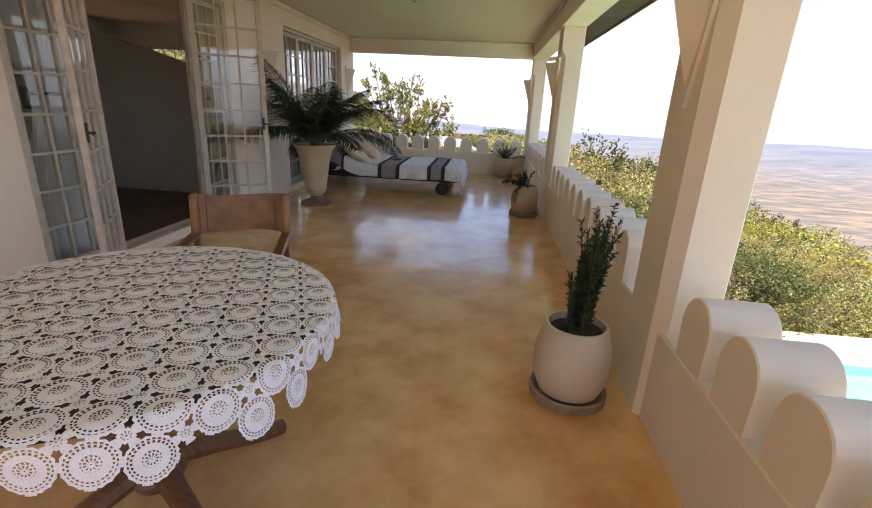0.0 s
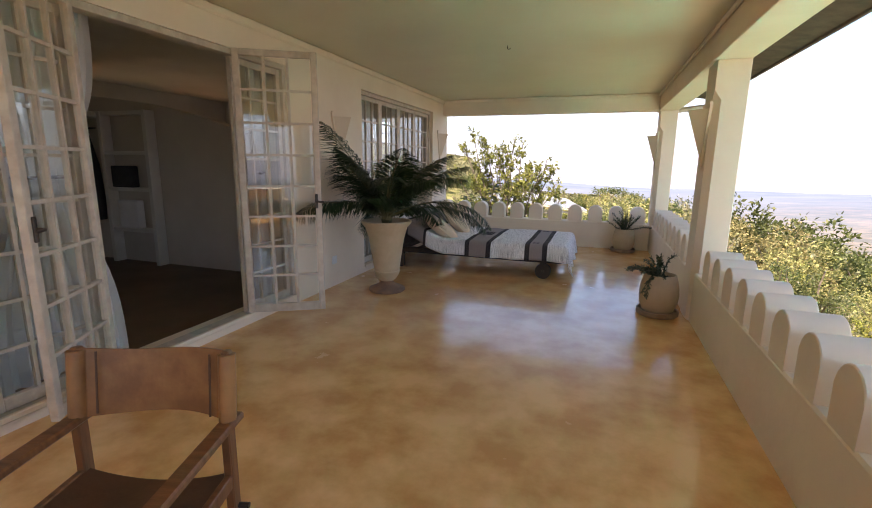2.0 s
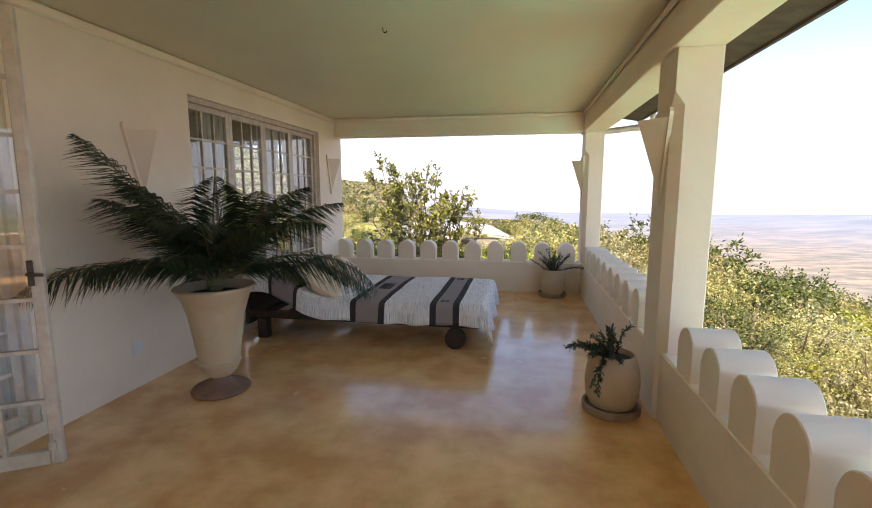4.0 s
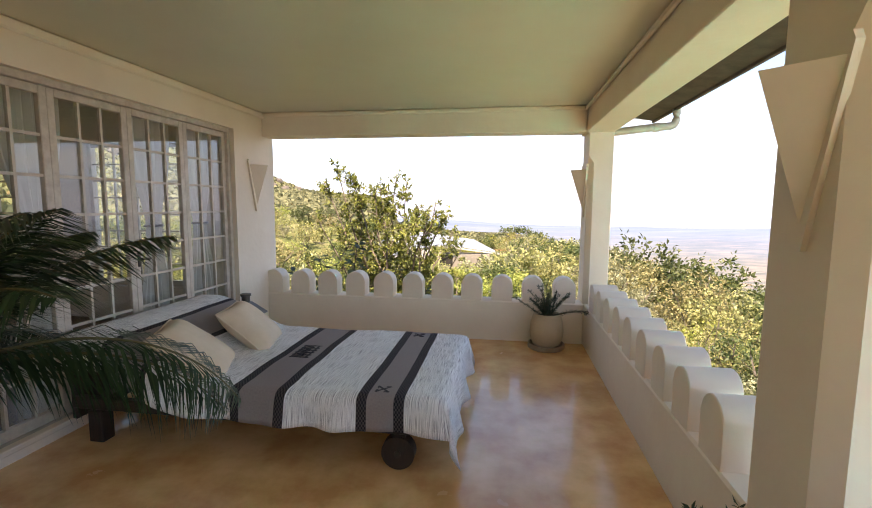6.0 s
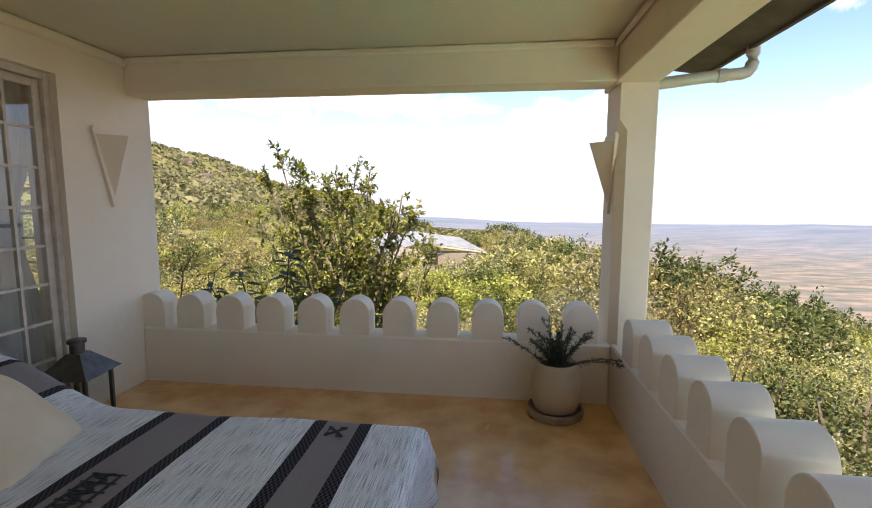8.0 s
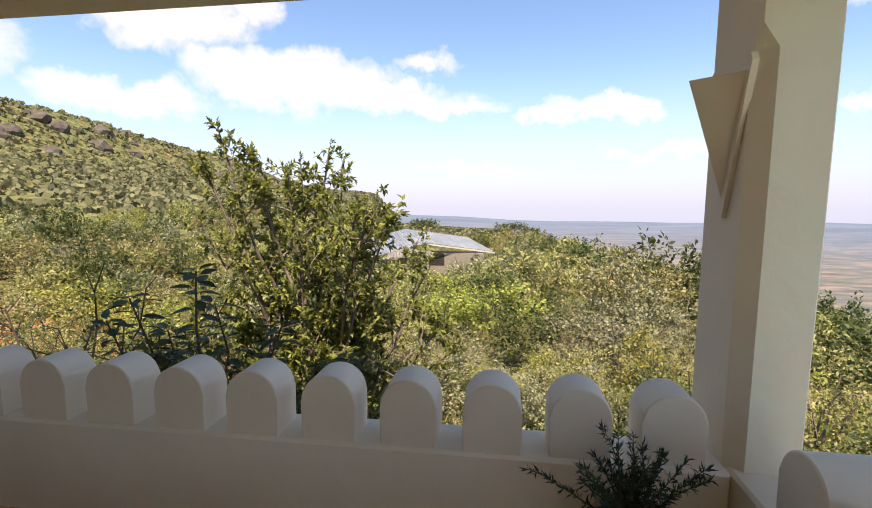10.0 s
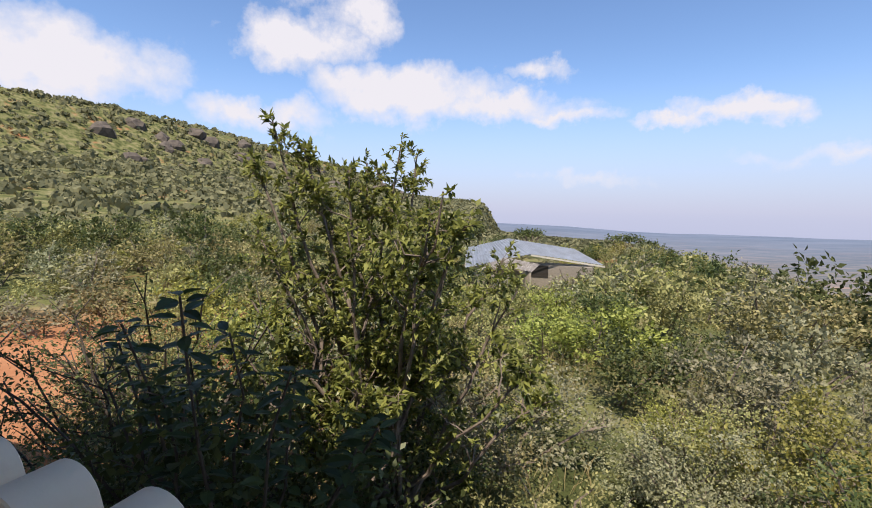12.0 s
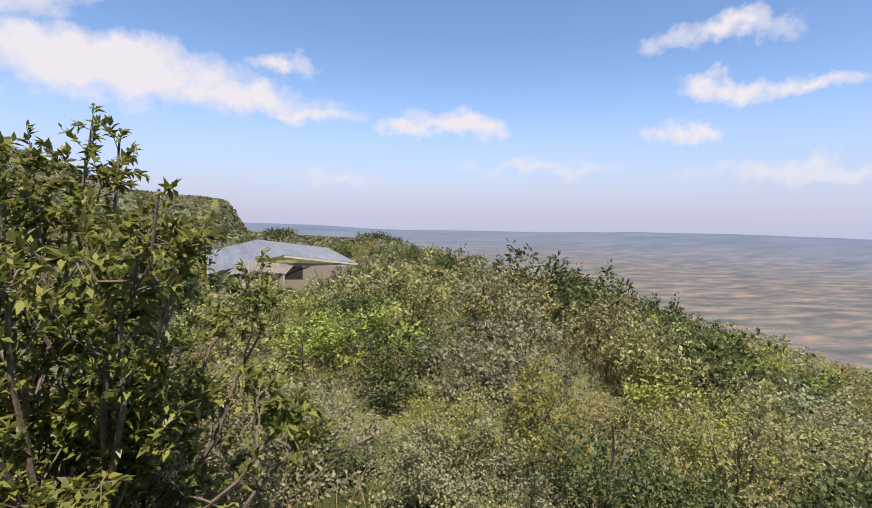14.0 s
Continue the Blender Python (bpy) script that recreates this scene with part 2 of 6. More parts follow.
def lathe(bm, profile, segments=32, wobble=0.0, seed=0):
    """profile: (radius, z) from bottom to top; turned round z."""
    rng = random.Random(seed)
    rows = []
    ph = rng.random() * 6
    for r, z in profile:
        rows.append([bm.verts.new((r * (1 + wobble * math.sin(2 * a + ph)) * math.cos(a), r * (1 + wobble * math.cos(3 * a + ph)) * math.sin(a), z))
                     for a in (2 * math.pi * i / segments for i in range(segments))])
    for lo, hi in zip(rows, rows[1:]):
        for i in range(segments):
            j = (i + 1) % segments
            bm.faces.new((lo[i], lo[j], hi[j], hi[i]))
    bm.faces.new(list(reversed(rows[0])))
    bm.faces.new(rows[-1])
    return bm


def tube(bm, pts, radii, sides=6):
    """A round bar along points."""
    pts = [Vector(p) for p in pts]
    if not isinstance(radii, (list, tuple)):
        radii = [radii] * len(pts)
    rows = []
    for i, p in enumerate(pts):
        d = (pts[min(i + 1, len(pts) - 1)] - pts[max(i - 1, 0)]).normalized()
        x = d.cross(Vector((0, 0, 1)))
        x = x.normalized() if x.length > 1e-3 else Vector((1, 0, 0))
        y = d.cross(x)
        rows.append([bm.verts.new(p + (x * math.cos(a) + y * math.sin(a)) * radii[i]) for a in (2 * math.pi * k / sides for k in range(sides))])
    for lo, hi in zip(rows, rows[1:]):
        for k in range(sides):
            j = (k + 1) % sides
            bm.faces.new((lo[k], hi[k], hi[j], lo[j]))
    bm.faces.new(rows[0])
    bm.faces.new(list(reversed(rows[-1])))
    return bm


# ---- plan ----
WALL_X, WALL_T = -2.60, 0.26            # face of the house wall and its thickness
PAR_X, PAR_T = 1.00, 0.26               # inner face of the long parapet
END_Y, END_T = 8.80, 0.24               # inner face of the end parapet
SHELF, CEIL_Z, BEAM_Z = 0.435, 2.495, 2.235
BACK_Y = -4.0
DOOR = (1.83, 4.30, 0.06, 2.23)         # y0, y1, z0, z1
WINDOW = (5.71, 8.23, 0.06, 2.235)
COLS = [(-2.8, -2.46), (1.12, 1.46), (5.12, 5.46), (8.82, 9.16)]


def build_shell():
    # terrace floor slab
    structure("floor", boxes((WALL_X - 0.02, BACK_Y, -0.25, PAR_X + PAR_T, END_Y + END_T, 0.0)), FLOOR,
              "polished ochre cement terrace floor with cloudy mottling", "floor")
    # house wall with two openings
    x0, x1 = WALL_X - WALL_T, WALL_X
    bm = boxes((x0, BACK_Y, -2.6, x1, DOOR[0], 2.9), (x0, DOOR[0], DOOR[3], x1, DOOR[1], 2.9), (x0, DOOR[1], -2.6, x1, WINDOW[0], 2.9),
               (x0, WINDOW[0], WINDOW[3], x1, WINDOW[1], 2.9), (x0, WINDOW[1], -2.6, x1, 9.02, 2.9),
               (x0, DOOR[0], -2.6, x1, DOOR[1], DOOR[2]), (x0, WINDOW[0], -2.6, x1, WINDOW[1], WINDOW[2]))
    structure("wall_west", bm, PLASTER, "cream plastered house wall along the terrace", "wall")
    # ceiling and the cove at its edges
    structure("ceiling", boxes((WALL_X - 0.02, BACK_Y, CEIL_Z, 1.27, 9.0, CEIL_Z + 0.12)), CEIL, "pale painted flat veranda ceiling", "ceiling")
    cove = boxes((WALL_X, BACK_Y, CEIL_Z - 0.07, WALL_X + 0.03, END_Y, CEIL_Z - 0.003), (0.93, BACK_Y, CEIL_Z - 0.05, 0.957, END_Y, CEIL_Z - 0.003),
                 (WALL_X + 0.03, END_Y - 0.05, CEIL_Z - 0.05, 0.93, END_Y - 0.02, CEIL_Z - 0.003), bevel=0.012)
    structure("trim", cove, PLASTER, "cream plaster cove under the ceiling", "trim")
    # beams
    structure("beam_end", boxes((WALL_X, END_Y - 0.02, BEAM_Z, 0.957, 9.02, CEIL_Z + 0.1), bevel=0.006), PLASTER, "cream plastered end beam", "beam")
    structure("beam_side", boxes((0.96, BACK_Y, BEAM_Z, 1.24, 9.16, CEIL_Z + 0.1), bevel=0.006), PLASTER, "cream plastered beam above the columns", "beam")
    # low wall closing the open end behind the walker
    structure("parapet_back", boxes((WALL_X, BACK_Y - 0.25, -2.6, 1.27, BACK_Y, 0.7)), PLASTER, "low cream plastered wall closing the terrace", "parapet")


def column(y0, y1):
    """A square column; the inner corner is cut to a chamfer that ends in a rounded stop below the beam."""
    bm = bmesh.new()
    x0, x1, cut, stop = 0.99, 1.235, 0.055, 2.0
    levels = [(-2.6, cut), (stop - 0.08, cut)] + [(stop - 0.08 * math.cos(q * math.pi / 2), max(0.002, cut * math.cos(q * math.pi / 2))) for q in (0.3, 0.55, 0.78, 1.0)] + [(BEAM_Z - 0.002, 0.002)]
    rows = [[bm.verts.new(p) for p in ((x0 + c, y0, z), (x1 - 0.008, y0, z), (x1, y0 + 0.008, z), (x1, y1, z), (x0, y1, z), (x0, y0 + c, z))] for z, c in levels]
    for lo, hi in zip(rows, rows[1:]):
        for k in range(6):
            bm.faces.new((lo[k], lo[(k + 1) % 6], hi[(k + 1) % 6], hi[k]))
    bm.faces.new(list(reversed(rows[0])))
    bm.faces.new(rows[-1])
    bmesh.ops.recalc_face_normals(bm, faces=bm.faces)
    return tagged(part("column", bm, PLASTER, None, "", True), "square cream plastered column on the parapet", "column", "veranda columns", "structure")


def merlon_mesh(w, t, h):
    """A round-topped battlement block; w along x, t along y."""
    bm = bmesh.new()
    n = 14
    r = w / 2
    prof = [(-r, -0.02)] + [(-r * math.cos(math.pi * i / n), h - r + r * math.sin(math.pi * i / n)) for i in range(n + 1)] + [(r, -0.02)]
    a = [bm.verts.new((x, 0, z)) for x, z in prof]
    b = [bm.verts.new((x, t, z)) for x, z in prof]
    bm.faces.new(a)
    bm.faces.new(list(reversed(b)))
    for i in range(len(prof)):
        j = (i + 1) % len(prof)
        bm.faces.new((a[i], b[i], b[j], a[j]))
    es = [e for e in bm.edges if (e.verts[0].co.y == e.verts[1].co.y) and e.verts[0].co.z + e.verts[1].co.z > 0]
    bmesh.ops.bevel(bm, geom=es, offset=0.005, segments=1, profile=0.5, affect="EDGES")
    bmesh.ops.recalc_face_normals(bm, faces=bm.faces)
    return finish("merlon", bm, PLASTER, True)


def build_parapets():
    mesh = merlon_mesh(0.21, 0.235, 0.275)
    thin = merlon_mesh(0.23, 0.175, 0.275)
    par = structure("parapet_side", boxes((PAR_X, 5.3, -2.6, PAR_X + PAR_T, 9.0, SHELF), (PAR_X + 0.015, BACK_Y, -2.6, PAR_X + PAR_T + 0.015, 5.3, SHELF + 0.01), bevel=0.012), PLASTER,
                    "low cream plastered parapet with round-topped merlons", "parapet")
    end = structure("parapet_end", boxes((WALL_X, END_Y, -2.6, PAR_X - 0.002, END_Y + END_T - 0.004, SHELF + 0.002), bevel=0.012), PLASTER,
                    "low cream plastered end parapet with round-topped merlons", "parapet")
    for k in range(11):
        m = part("merlon", thin, None, end)
        m.matrix_basis = pose(-2.535 + 0.3335 * k, END_Y + 0.02, SHELF + 0.002)
    ys = [8.46 - 0.332 * k for k in range(9)] + [4.775 - 0.325 * k for k in range(10)] + [0.872 - 0.296 * k for k in range(11)]
    for y in ys:
        m = part("merlon", mesh, None, par)
        m.matrix_basis = pose(PAR_X + (0.243 if y > 5.3 else 0.256), y, SHELF, 0, 0, 90)
    for y0, y1 in COLS:
        column(y0, y1)


build_shell()
build_parapets()


# ---- doors and windows ----
def leaf_sash(name, w, h, cols, rows, parent, solid=0.0):
    """A glazed steel leaf from x 0 to w, z 0 to h, with bars and panes as parts; the outer face towards -y."""
    fr = 0.05
    bm = boxes((0, -0.02, 0, fr, 0.02, h), (w - fr, -0.02, 0, w, 0.02, h), (fr, -0.019, 0, w - fr, 0.019, 0.07), (fr, -0.019, h - fr, w - fr, 0.019, h), bevel=0.004)
    leaf = part(name, bm, FRAME, parent)
    iw, ih, z0 = w - 2 * fr, h - fr - 0.07, 0.07
    for i in range(1, cols):
        x = fr + iw * i / cols
        part("glazing_bar", boxes((x - 0.009, -0.013, z0, x + 0.009, 0.013, z0 + ih)), FRAME, leaf)
    for j in range(1, rows):
        z = z0 + ih * j / rows
        part("glazing_bar", boxes((fr, -0.011, z - 0.009, w - fr, 0.011, z + 0.009)), FRAME, leaf)
    for i in range(cols):
        for j in range(rows):
            bm = boxes((fr + iw * i / cols + 0.009, -0.002, z0 + ih * j / rows + 0.009, fr + iw * (i + 1) / cols - 0.009, 0.002, z0 + ih * (j + 1) / rows - 0.009))
            p = part("pane", bm, GLASS, leaf)
            p.visible_shadow = False
    return leaf


def handle(parent, x, z, side=-1):
    bm = bmesh.new()
    box(bm, x - 0.012, side * 0.032, z - 0.06, x + 0.012, side * 0.02, z + 0.06, bevel=0.003)
    tube(bm, [(x, side * 0.03, z), (x, side * 0.065, z), (x + 0.06, side * 0.066, z - 0.005)], 0.008, 8)
    return part("handle", bm, IRON, parent, "dark iron lever handle")


IRON = material("dark iron", (0.05, 0.045, 0.04), (0.09, 0.07, 0.055), rough=0.5, scale=20, metal=0.6)


def in_wall(y, z, turn=90.0, x=None):
    """Pose of a leaf whose local x runs along +y; its outer side (-y local) faces +x."""
    return pose(WALL_X - 0.10 if x is None else x, y, z, 0, 0, turn)


def glazed_opening(name, y0, y1, z0, z1, label, leaves, recess=0.045):
    ob = thing(name, label, "door" if name.startswith("door") else "window", (0, 0, 0), kind="structure")
    xa, xb = WALL_X - 0.10 - recess, WALL_X - recess
    t = 0.045
    part("door_frame" if name.startswith("door") else "window_frame",
         boxes((xa, y0, z0, xb, y0 + t, z1), (xa, y1 - t, z0, xb, y1, z1), (xa, y0 + t, z1 - t, xb, y1 - t, z1), (xa, y0 + t, z0 + 0.002, xb, y1 - t, z0 + 0.03), bevel=0.004), FRAME, ob)
    part("window_sill", boxes((xb + 0.002, y0 + 0.002, z0, WALL_X + 0.02, y1 - 0.002, z0 + 0.035), bevel=0.006), PLASTER, ob, "cream plaster threshold")
    for num, (y, w, turn, dx, cols) in enumerate(leaves):
        leaf = leaf_sash("leaf", w, z1 - z0 - t - 0.035, cols, 8, ob)
        leaf.matrix_basis = in_wall(y, z0 + 0.033, turn, WALL_X - 0.05 - recess + dx)
        if num == 2:
            handle(leaf, 0.03, 0.95)
    return ob


lw = (DOOR[1] - DOOR[0] - 0.09) / 4
door = glazed_opening("door_1", *DOOR, "tall cream steel french door, glazed in small panes, two leaves open",
                      [(DOOR[0] + 0.045, lw, 90, 0, 3), (DOOR[1] - 0.045 - lw, lw, 90, 0, 3)], 0.012)
# the two leaves that stand open: one folded back towards the table, one towards the palm
for hinge, free in (((-2.612, 2.48), (-2.29, 1.94)), ((-2.60, 3.64), (-2.055, 3.968))):
    leaf = leaf_sash("leaf", math.dist(hinge, free), 2.125, 3, 8, door)
    ang = math.degrees(math.atan2(free[1] - hinge[1], free[0] - hinge[0]))
    leaf.matrix_basis = pose(hinge[0], hinge[1], 0.105, 0, 0, ang)
    handle(leaf, 0.595, 0.95, 1 if free[1] < hinge[1] else -1)
    bolt = bmesh.new()
    tube(bolt, [(0.6, -0.03, 0.01), (0.6, -0.03, 0.16)], 0.006, 8)
    box(bolt, 0.585, -0.032, 0.08, 0.615, -0.02, 0.12)
    part("bolt", bolt, FRAME, leaf)
ww = (WINDOW[1] - WINDOW[0] - 0.09) / 4
glazed_opening("window_1", *WINDOW, "full-height cream steel window wall glazed in small panes",
               [(WINDOW[0] + 0.045 + ww * i, ww, 90, 0, 3) for i in range(4)])


# ---- eaves and gutter ----
def build_eaves():
    bm = bmesh.new()
    vs = [bm.verts.new(p) for p in ((1.25, BACK_Y, 2.56), (1.82, BACK_Y, 2.47), (1.82, 9.62, 2.47), (1.25, 9.62, 2.56),
                                     (1.25, BACK_Y, 2.60), (1.82, BACK_Y, 2.56), (1.82, 9.62, 2.56), (1.25, 9.62, 2.60))]
    for q in ((0, 3, 2, 1), (4, 5, 6, 7), (0, 1, 5, 4), (1, 2, 6, 5), (2, 3, 7, 6), (3, 0, 4, 7)):
        bm.faces.new([vs[i] for i in q])
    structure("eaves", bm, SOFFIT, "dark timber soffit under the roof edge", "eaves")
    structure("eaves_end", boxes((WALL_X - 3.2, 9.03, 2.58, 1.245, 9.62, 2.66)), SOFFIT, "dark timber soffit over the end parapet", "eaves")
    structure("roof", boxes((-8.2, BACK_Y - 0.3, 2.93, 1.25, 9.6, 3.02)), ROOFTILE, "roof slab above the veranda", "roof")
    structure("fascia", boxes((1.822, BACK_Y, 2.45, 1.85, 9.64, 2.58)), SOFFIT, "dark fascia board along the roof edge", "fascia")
    g = thing("gutter", "cream painted half-round gutter with a bent downpipe", "gutter")
    bm = bmesh.new()
    tube(bm, [(1.90, BACK_Y, 2.545), (1.90, 9.5, 2.535)], 0.045, 10)
    part("channel", bm, GUTTER, g)
    bm = bmesh.new()
    pts = [(1.86, 8.95, 2.54), (1.86, 8.95, 2.42)] + [(1.80 + 0.06 * math.cos(a), 8.95, 2.37 - 0.07 * math.sin(a)) for a in (0, 0.5, 1.0, 1.5)] + [(1.6, 8.95, 2.285), (1.25, 8.95, 2.245)]
    tube(bm, pts, 0.04, 12)
    part("downpipe", bm, GUTTER, g, smooth=True)
    bm = bmesh.new()
    tube(bm, [(1.70, 8.95, 2.292), (1.64, 8.95, 2.288)], 0.046, 12)
    part("collar", bm, GUTTER, g)


ROOFTILE = material("roof slab", (0.3, 0.2, 0.15), rough=0.8, space="World")
build_eaves()


# ---- the room behind the glass ----
def build_room():
    xo = WALL_X - WALL_T
    structure("room_floor", boxes((-7.6, BACK_Y, -0.2, xo - 0.002, 9.02, 0.03)), ROOMFLOOR, "dark brown polished room floor", "floor")
    structure("room_ceiling", boxes((-7.6, BACK_Y, 2.62, xo - 0.002, 9.02, 2.75)), ROOMWALL, "plain room ceiling", "ceiling")
    # far wall with barred windows
    wins = [(0.2, 2.2), (5.2, 6.4), (7.2, 8.4)]
    dims, y = [], BACK_Y
    for a, b in wins:
        dims += [(-7.8, y, -2.6, -7.6, a, 2.9), (-7.8, a, -2.6, -7.6, b, 0.45), (-7.8, a, 2.2, -7.6, b, 2.9)]
        y = b
    dims.append((-7.8, y, -2.6, -7.6, 9.02, 2.9))
    structure("wall_far", boxes(*dims), ROOMWALL, "far room wall with small-paned windows", "wall")
    for n, (a, b) in enumerate(wins):
        w = thing("window_%d" % (n + 2), "small-paned steel window in the far room wall", "window", kind="structure")
        s = leaf_sash("leaf", b - a, 1.75, 6, 7, w)
        s.matrix_basis = pose(-7.7, a, 0.45, 0, 0, 90)
    structure("wall_room_south", boxes((-7.6, BACK_Y - 0.2, -2.6, xo, BACK_Y, 2.9)), ROOMWALL, "room end wall", "wall")
    dims, x = [], -7.6
    for n, (a, b) in enumerate(((-6.9, -5.6), (-5.0, -3.4))):
        dims += [(x, 8.82, -2.6, a, 9.02, 2.62), (a, 8.82, -2.6, b, 9.02, 0.45), (a, 8.82, 2.2, b, 9.02, 2.62)]
        x = b
        w = thing("window_%d" % (n + 5), "small-paned steel window in the room end wall", "window", kind="structure")
        s = leaf_sash("leaf", b - a, 1.75, 5, 8, w)
        s.matrix_basis = pose(a, 8.92, 0.45)
    dims.append((x, 8.82, -2.6, xo, 9.02, 2.62))
    structure("wall_room_north", boxes(*dims), ROOMWALL, "room end wall with small-paned windows", "wall")
    # partition with a curved top between the rooms, and shelves in a niche
    bm = bmesh.new()
    prof = [(-7.6, 0.03)] + [(-7.6 + 4.7 * i / 24, 2.25 - 0.85 * (i / 24) ** 2.2) for i in range(25)] + [(-2.9, 0.03)]
    a = [bm.verts.new((x, 5.05, z)) for x, z in prof]
    b = [bm.verts.new((x, 5.22, z)) for x, z in prof]
    bm.faces.new(a)
    bm.faces.new(list(reversed(b)))
    for i in range(len(prof)):
        j = (i + 1) % len(prof)
        bm.faces.new((a[i], b[i], b[j], a[j]))
    bmesh.ops.recalc_face_normals(bm, faces=bm.faces)
    structure("wall_partition", bm, ROOMWALL, "pale partition wall with a sweeping curved top", "wall")


build_room()


# ---- ground ----
def smooth01(a, b, x):
    t = min(1.0, max(0.0, (x - a) / (b - a)))
    return t * t * (3 - 2 * t)


def ground_z(x, y):
    hill = 54 - 11 * smooth01(210, 375, y) - 32 * smooth01(370, 565, y) + 7 * smooth01(600, 770, y) - 62 * smooth01(790, 1110, y)
    back = smooth01(-900, -400, y)
    if x < -14:
        k = min(1.0, (-14 - x) / 236)
        z = -2.3 + hill * back * (0.55 * k ** 1.25 + 0.45 * smooth01(0.72, 1.0, k))
        if x < -250:
            z -= 0.02 * (-250 - x)
    elif x < 2.5:
        z = -2.2
    else:
        z = -2.2 - 0.25 * (min(x, 1100) - 2.5) * smooth01(1, 11, x)
    z -= 3.2 * math.exp(-((x + 7) ** 2 / 130 + (y - 42) ** 2 / 150))
    z -= 0.062 * max(0.0, y - 35) * smooth01(-0.275 * y, -0.225 * y, x)
    far = smooth01(900, 1250, y)
    z = z * (1 - far) - 250 * far if z > -250 else z
    near = smooth01(14, 60, math.hypot(x, y - 5))
    z += near * (1.2 * noise.noise((x * 0.02, y * 0.02, 1.0)) + 0.5 * noise.noise((x * 0.07, y * 0.07, 4.0)))
    if z < -250:
        z = -250 - 5 * noise.noise((x * 0.003, y * 0.003, 9.0))
    r = math.hypot(x, y)
    if r > 2500:
        rid = smooth01(2500, 4300, r)
        az = math.atan2(x, y)
        lift = 52 + 62 * smooth01(0.15, -0.25, az) + 38 * smooth01(0.3, 0.7, az)
        z = z + rid * (lift + 10 * noise.noise((az * 5.0, 0.5, 2.0)) + 5 * noise.noise((az * 17.0, 0.5, 7.0)))
    return z


def build_ground():
    na, radii = 220, [0.0]
    r = 2.0
    while r < 4700:
        radii.append(r)
        r *= 1.062
    verts, faces = [(0, 8, ground_z(0, 8))], []
    for r in radii[1:]:
        for i in range(na):
            a = 2 * math.pi * i / na
            x, y = r * math.sin(a), 8 + r * math.cos(a)
            verts.append((x, y, ground_z(x, y)))
    for i in range(na):
        faces.append((0, 1 + (i + 1) % na, 1 + i))
    for k in range(len(radii) - 2):
        o = 1 + k * na
        for i in range(na):
            j = (i + 1) % na
            faces.append((o + i, o + j, o + na + j, o + na + i))
    me = bpy.data.meshes.new("ground")
    me.from_pydata(verts, [], faces)
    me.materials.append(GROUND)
    me.polygons.foreach_set("use_smooth", [True] * len(me.polygons))
    me.flip_normals()
    ob = new("ground", me)
    tagged(ob, "red earth and dry scrub falling away to a wide plain tinted blue-grey as haze", "ground", "", "structure")
    return ob


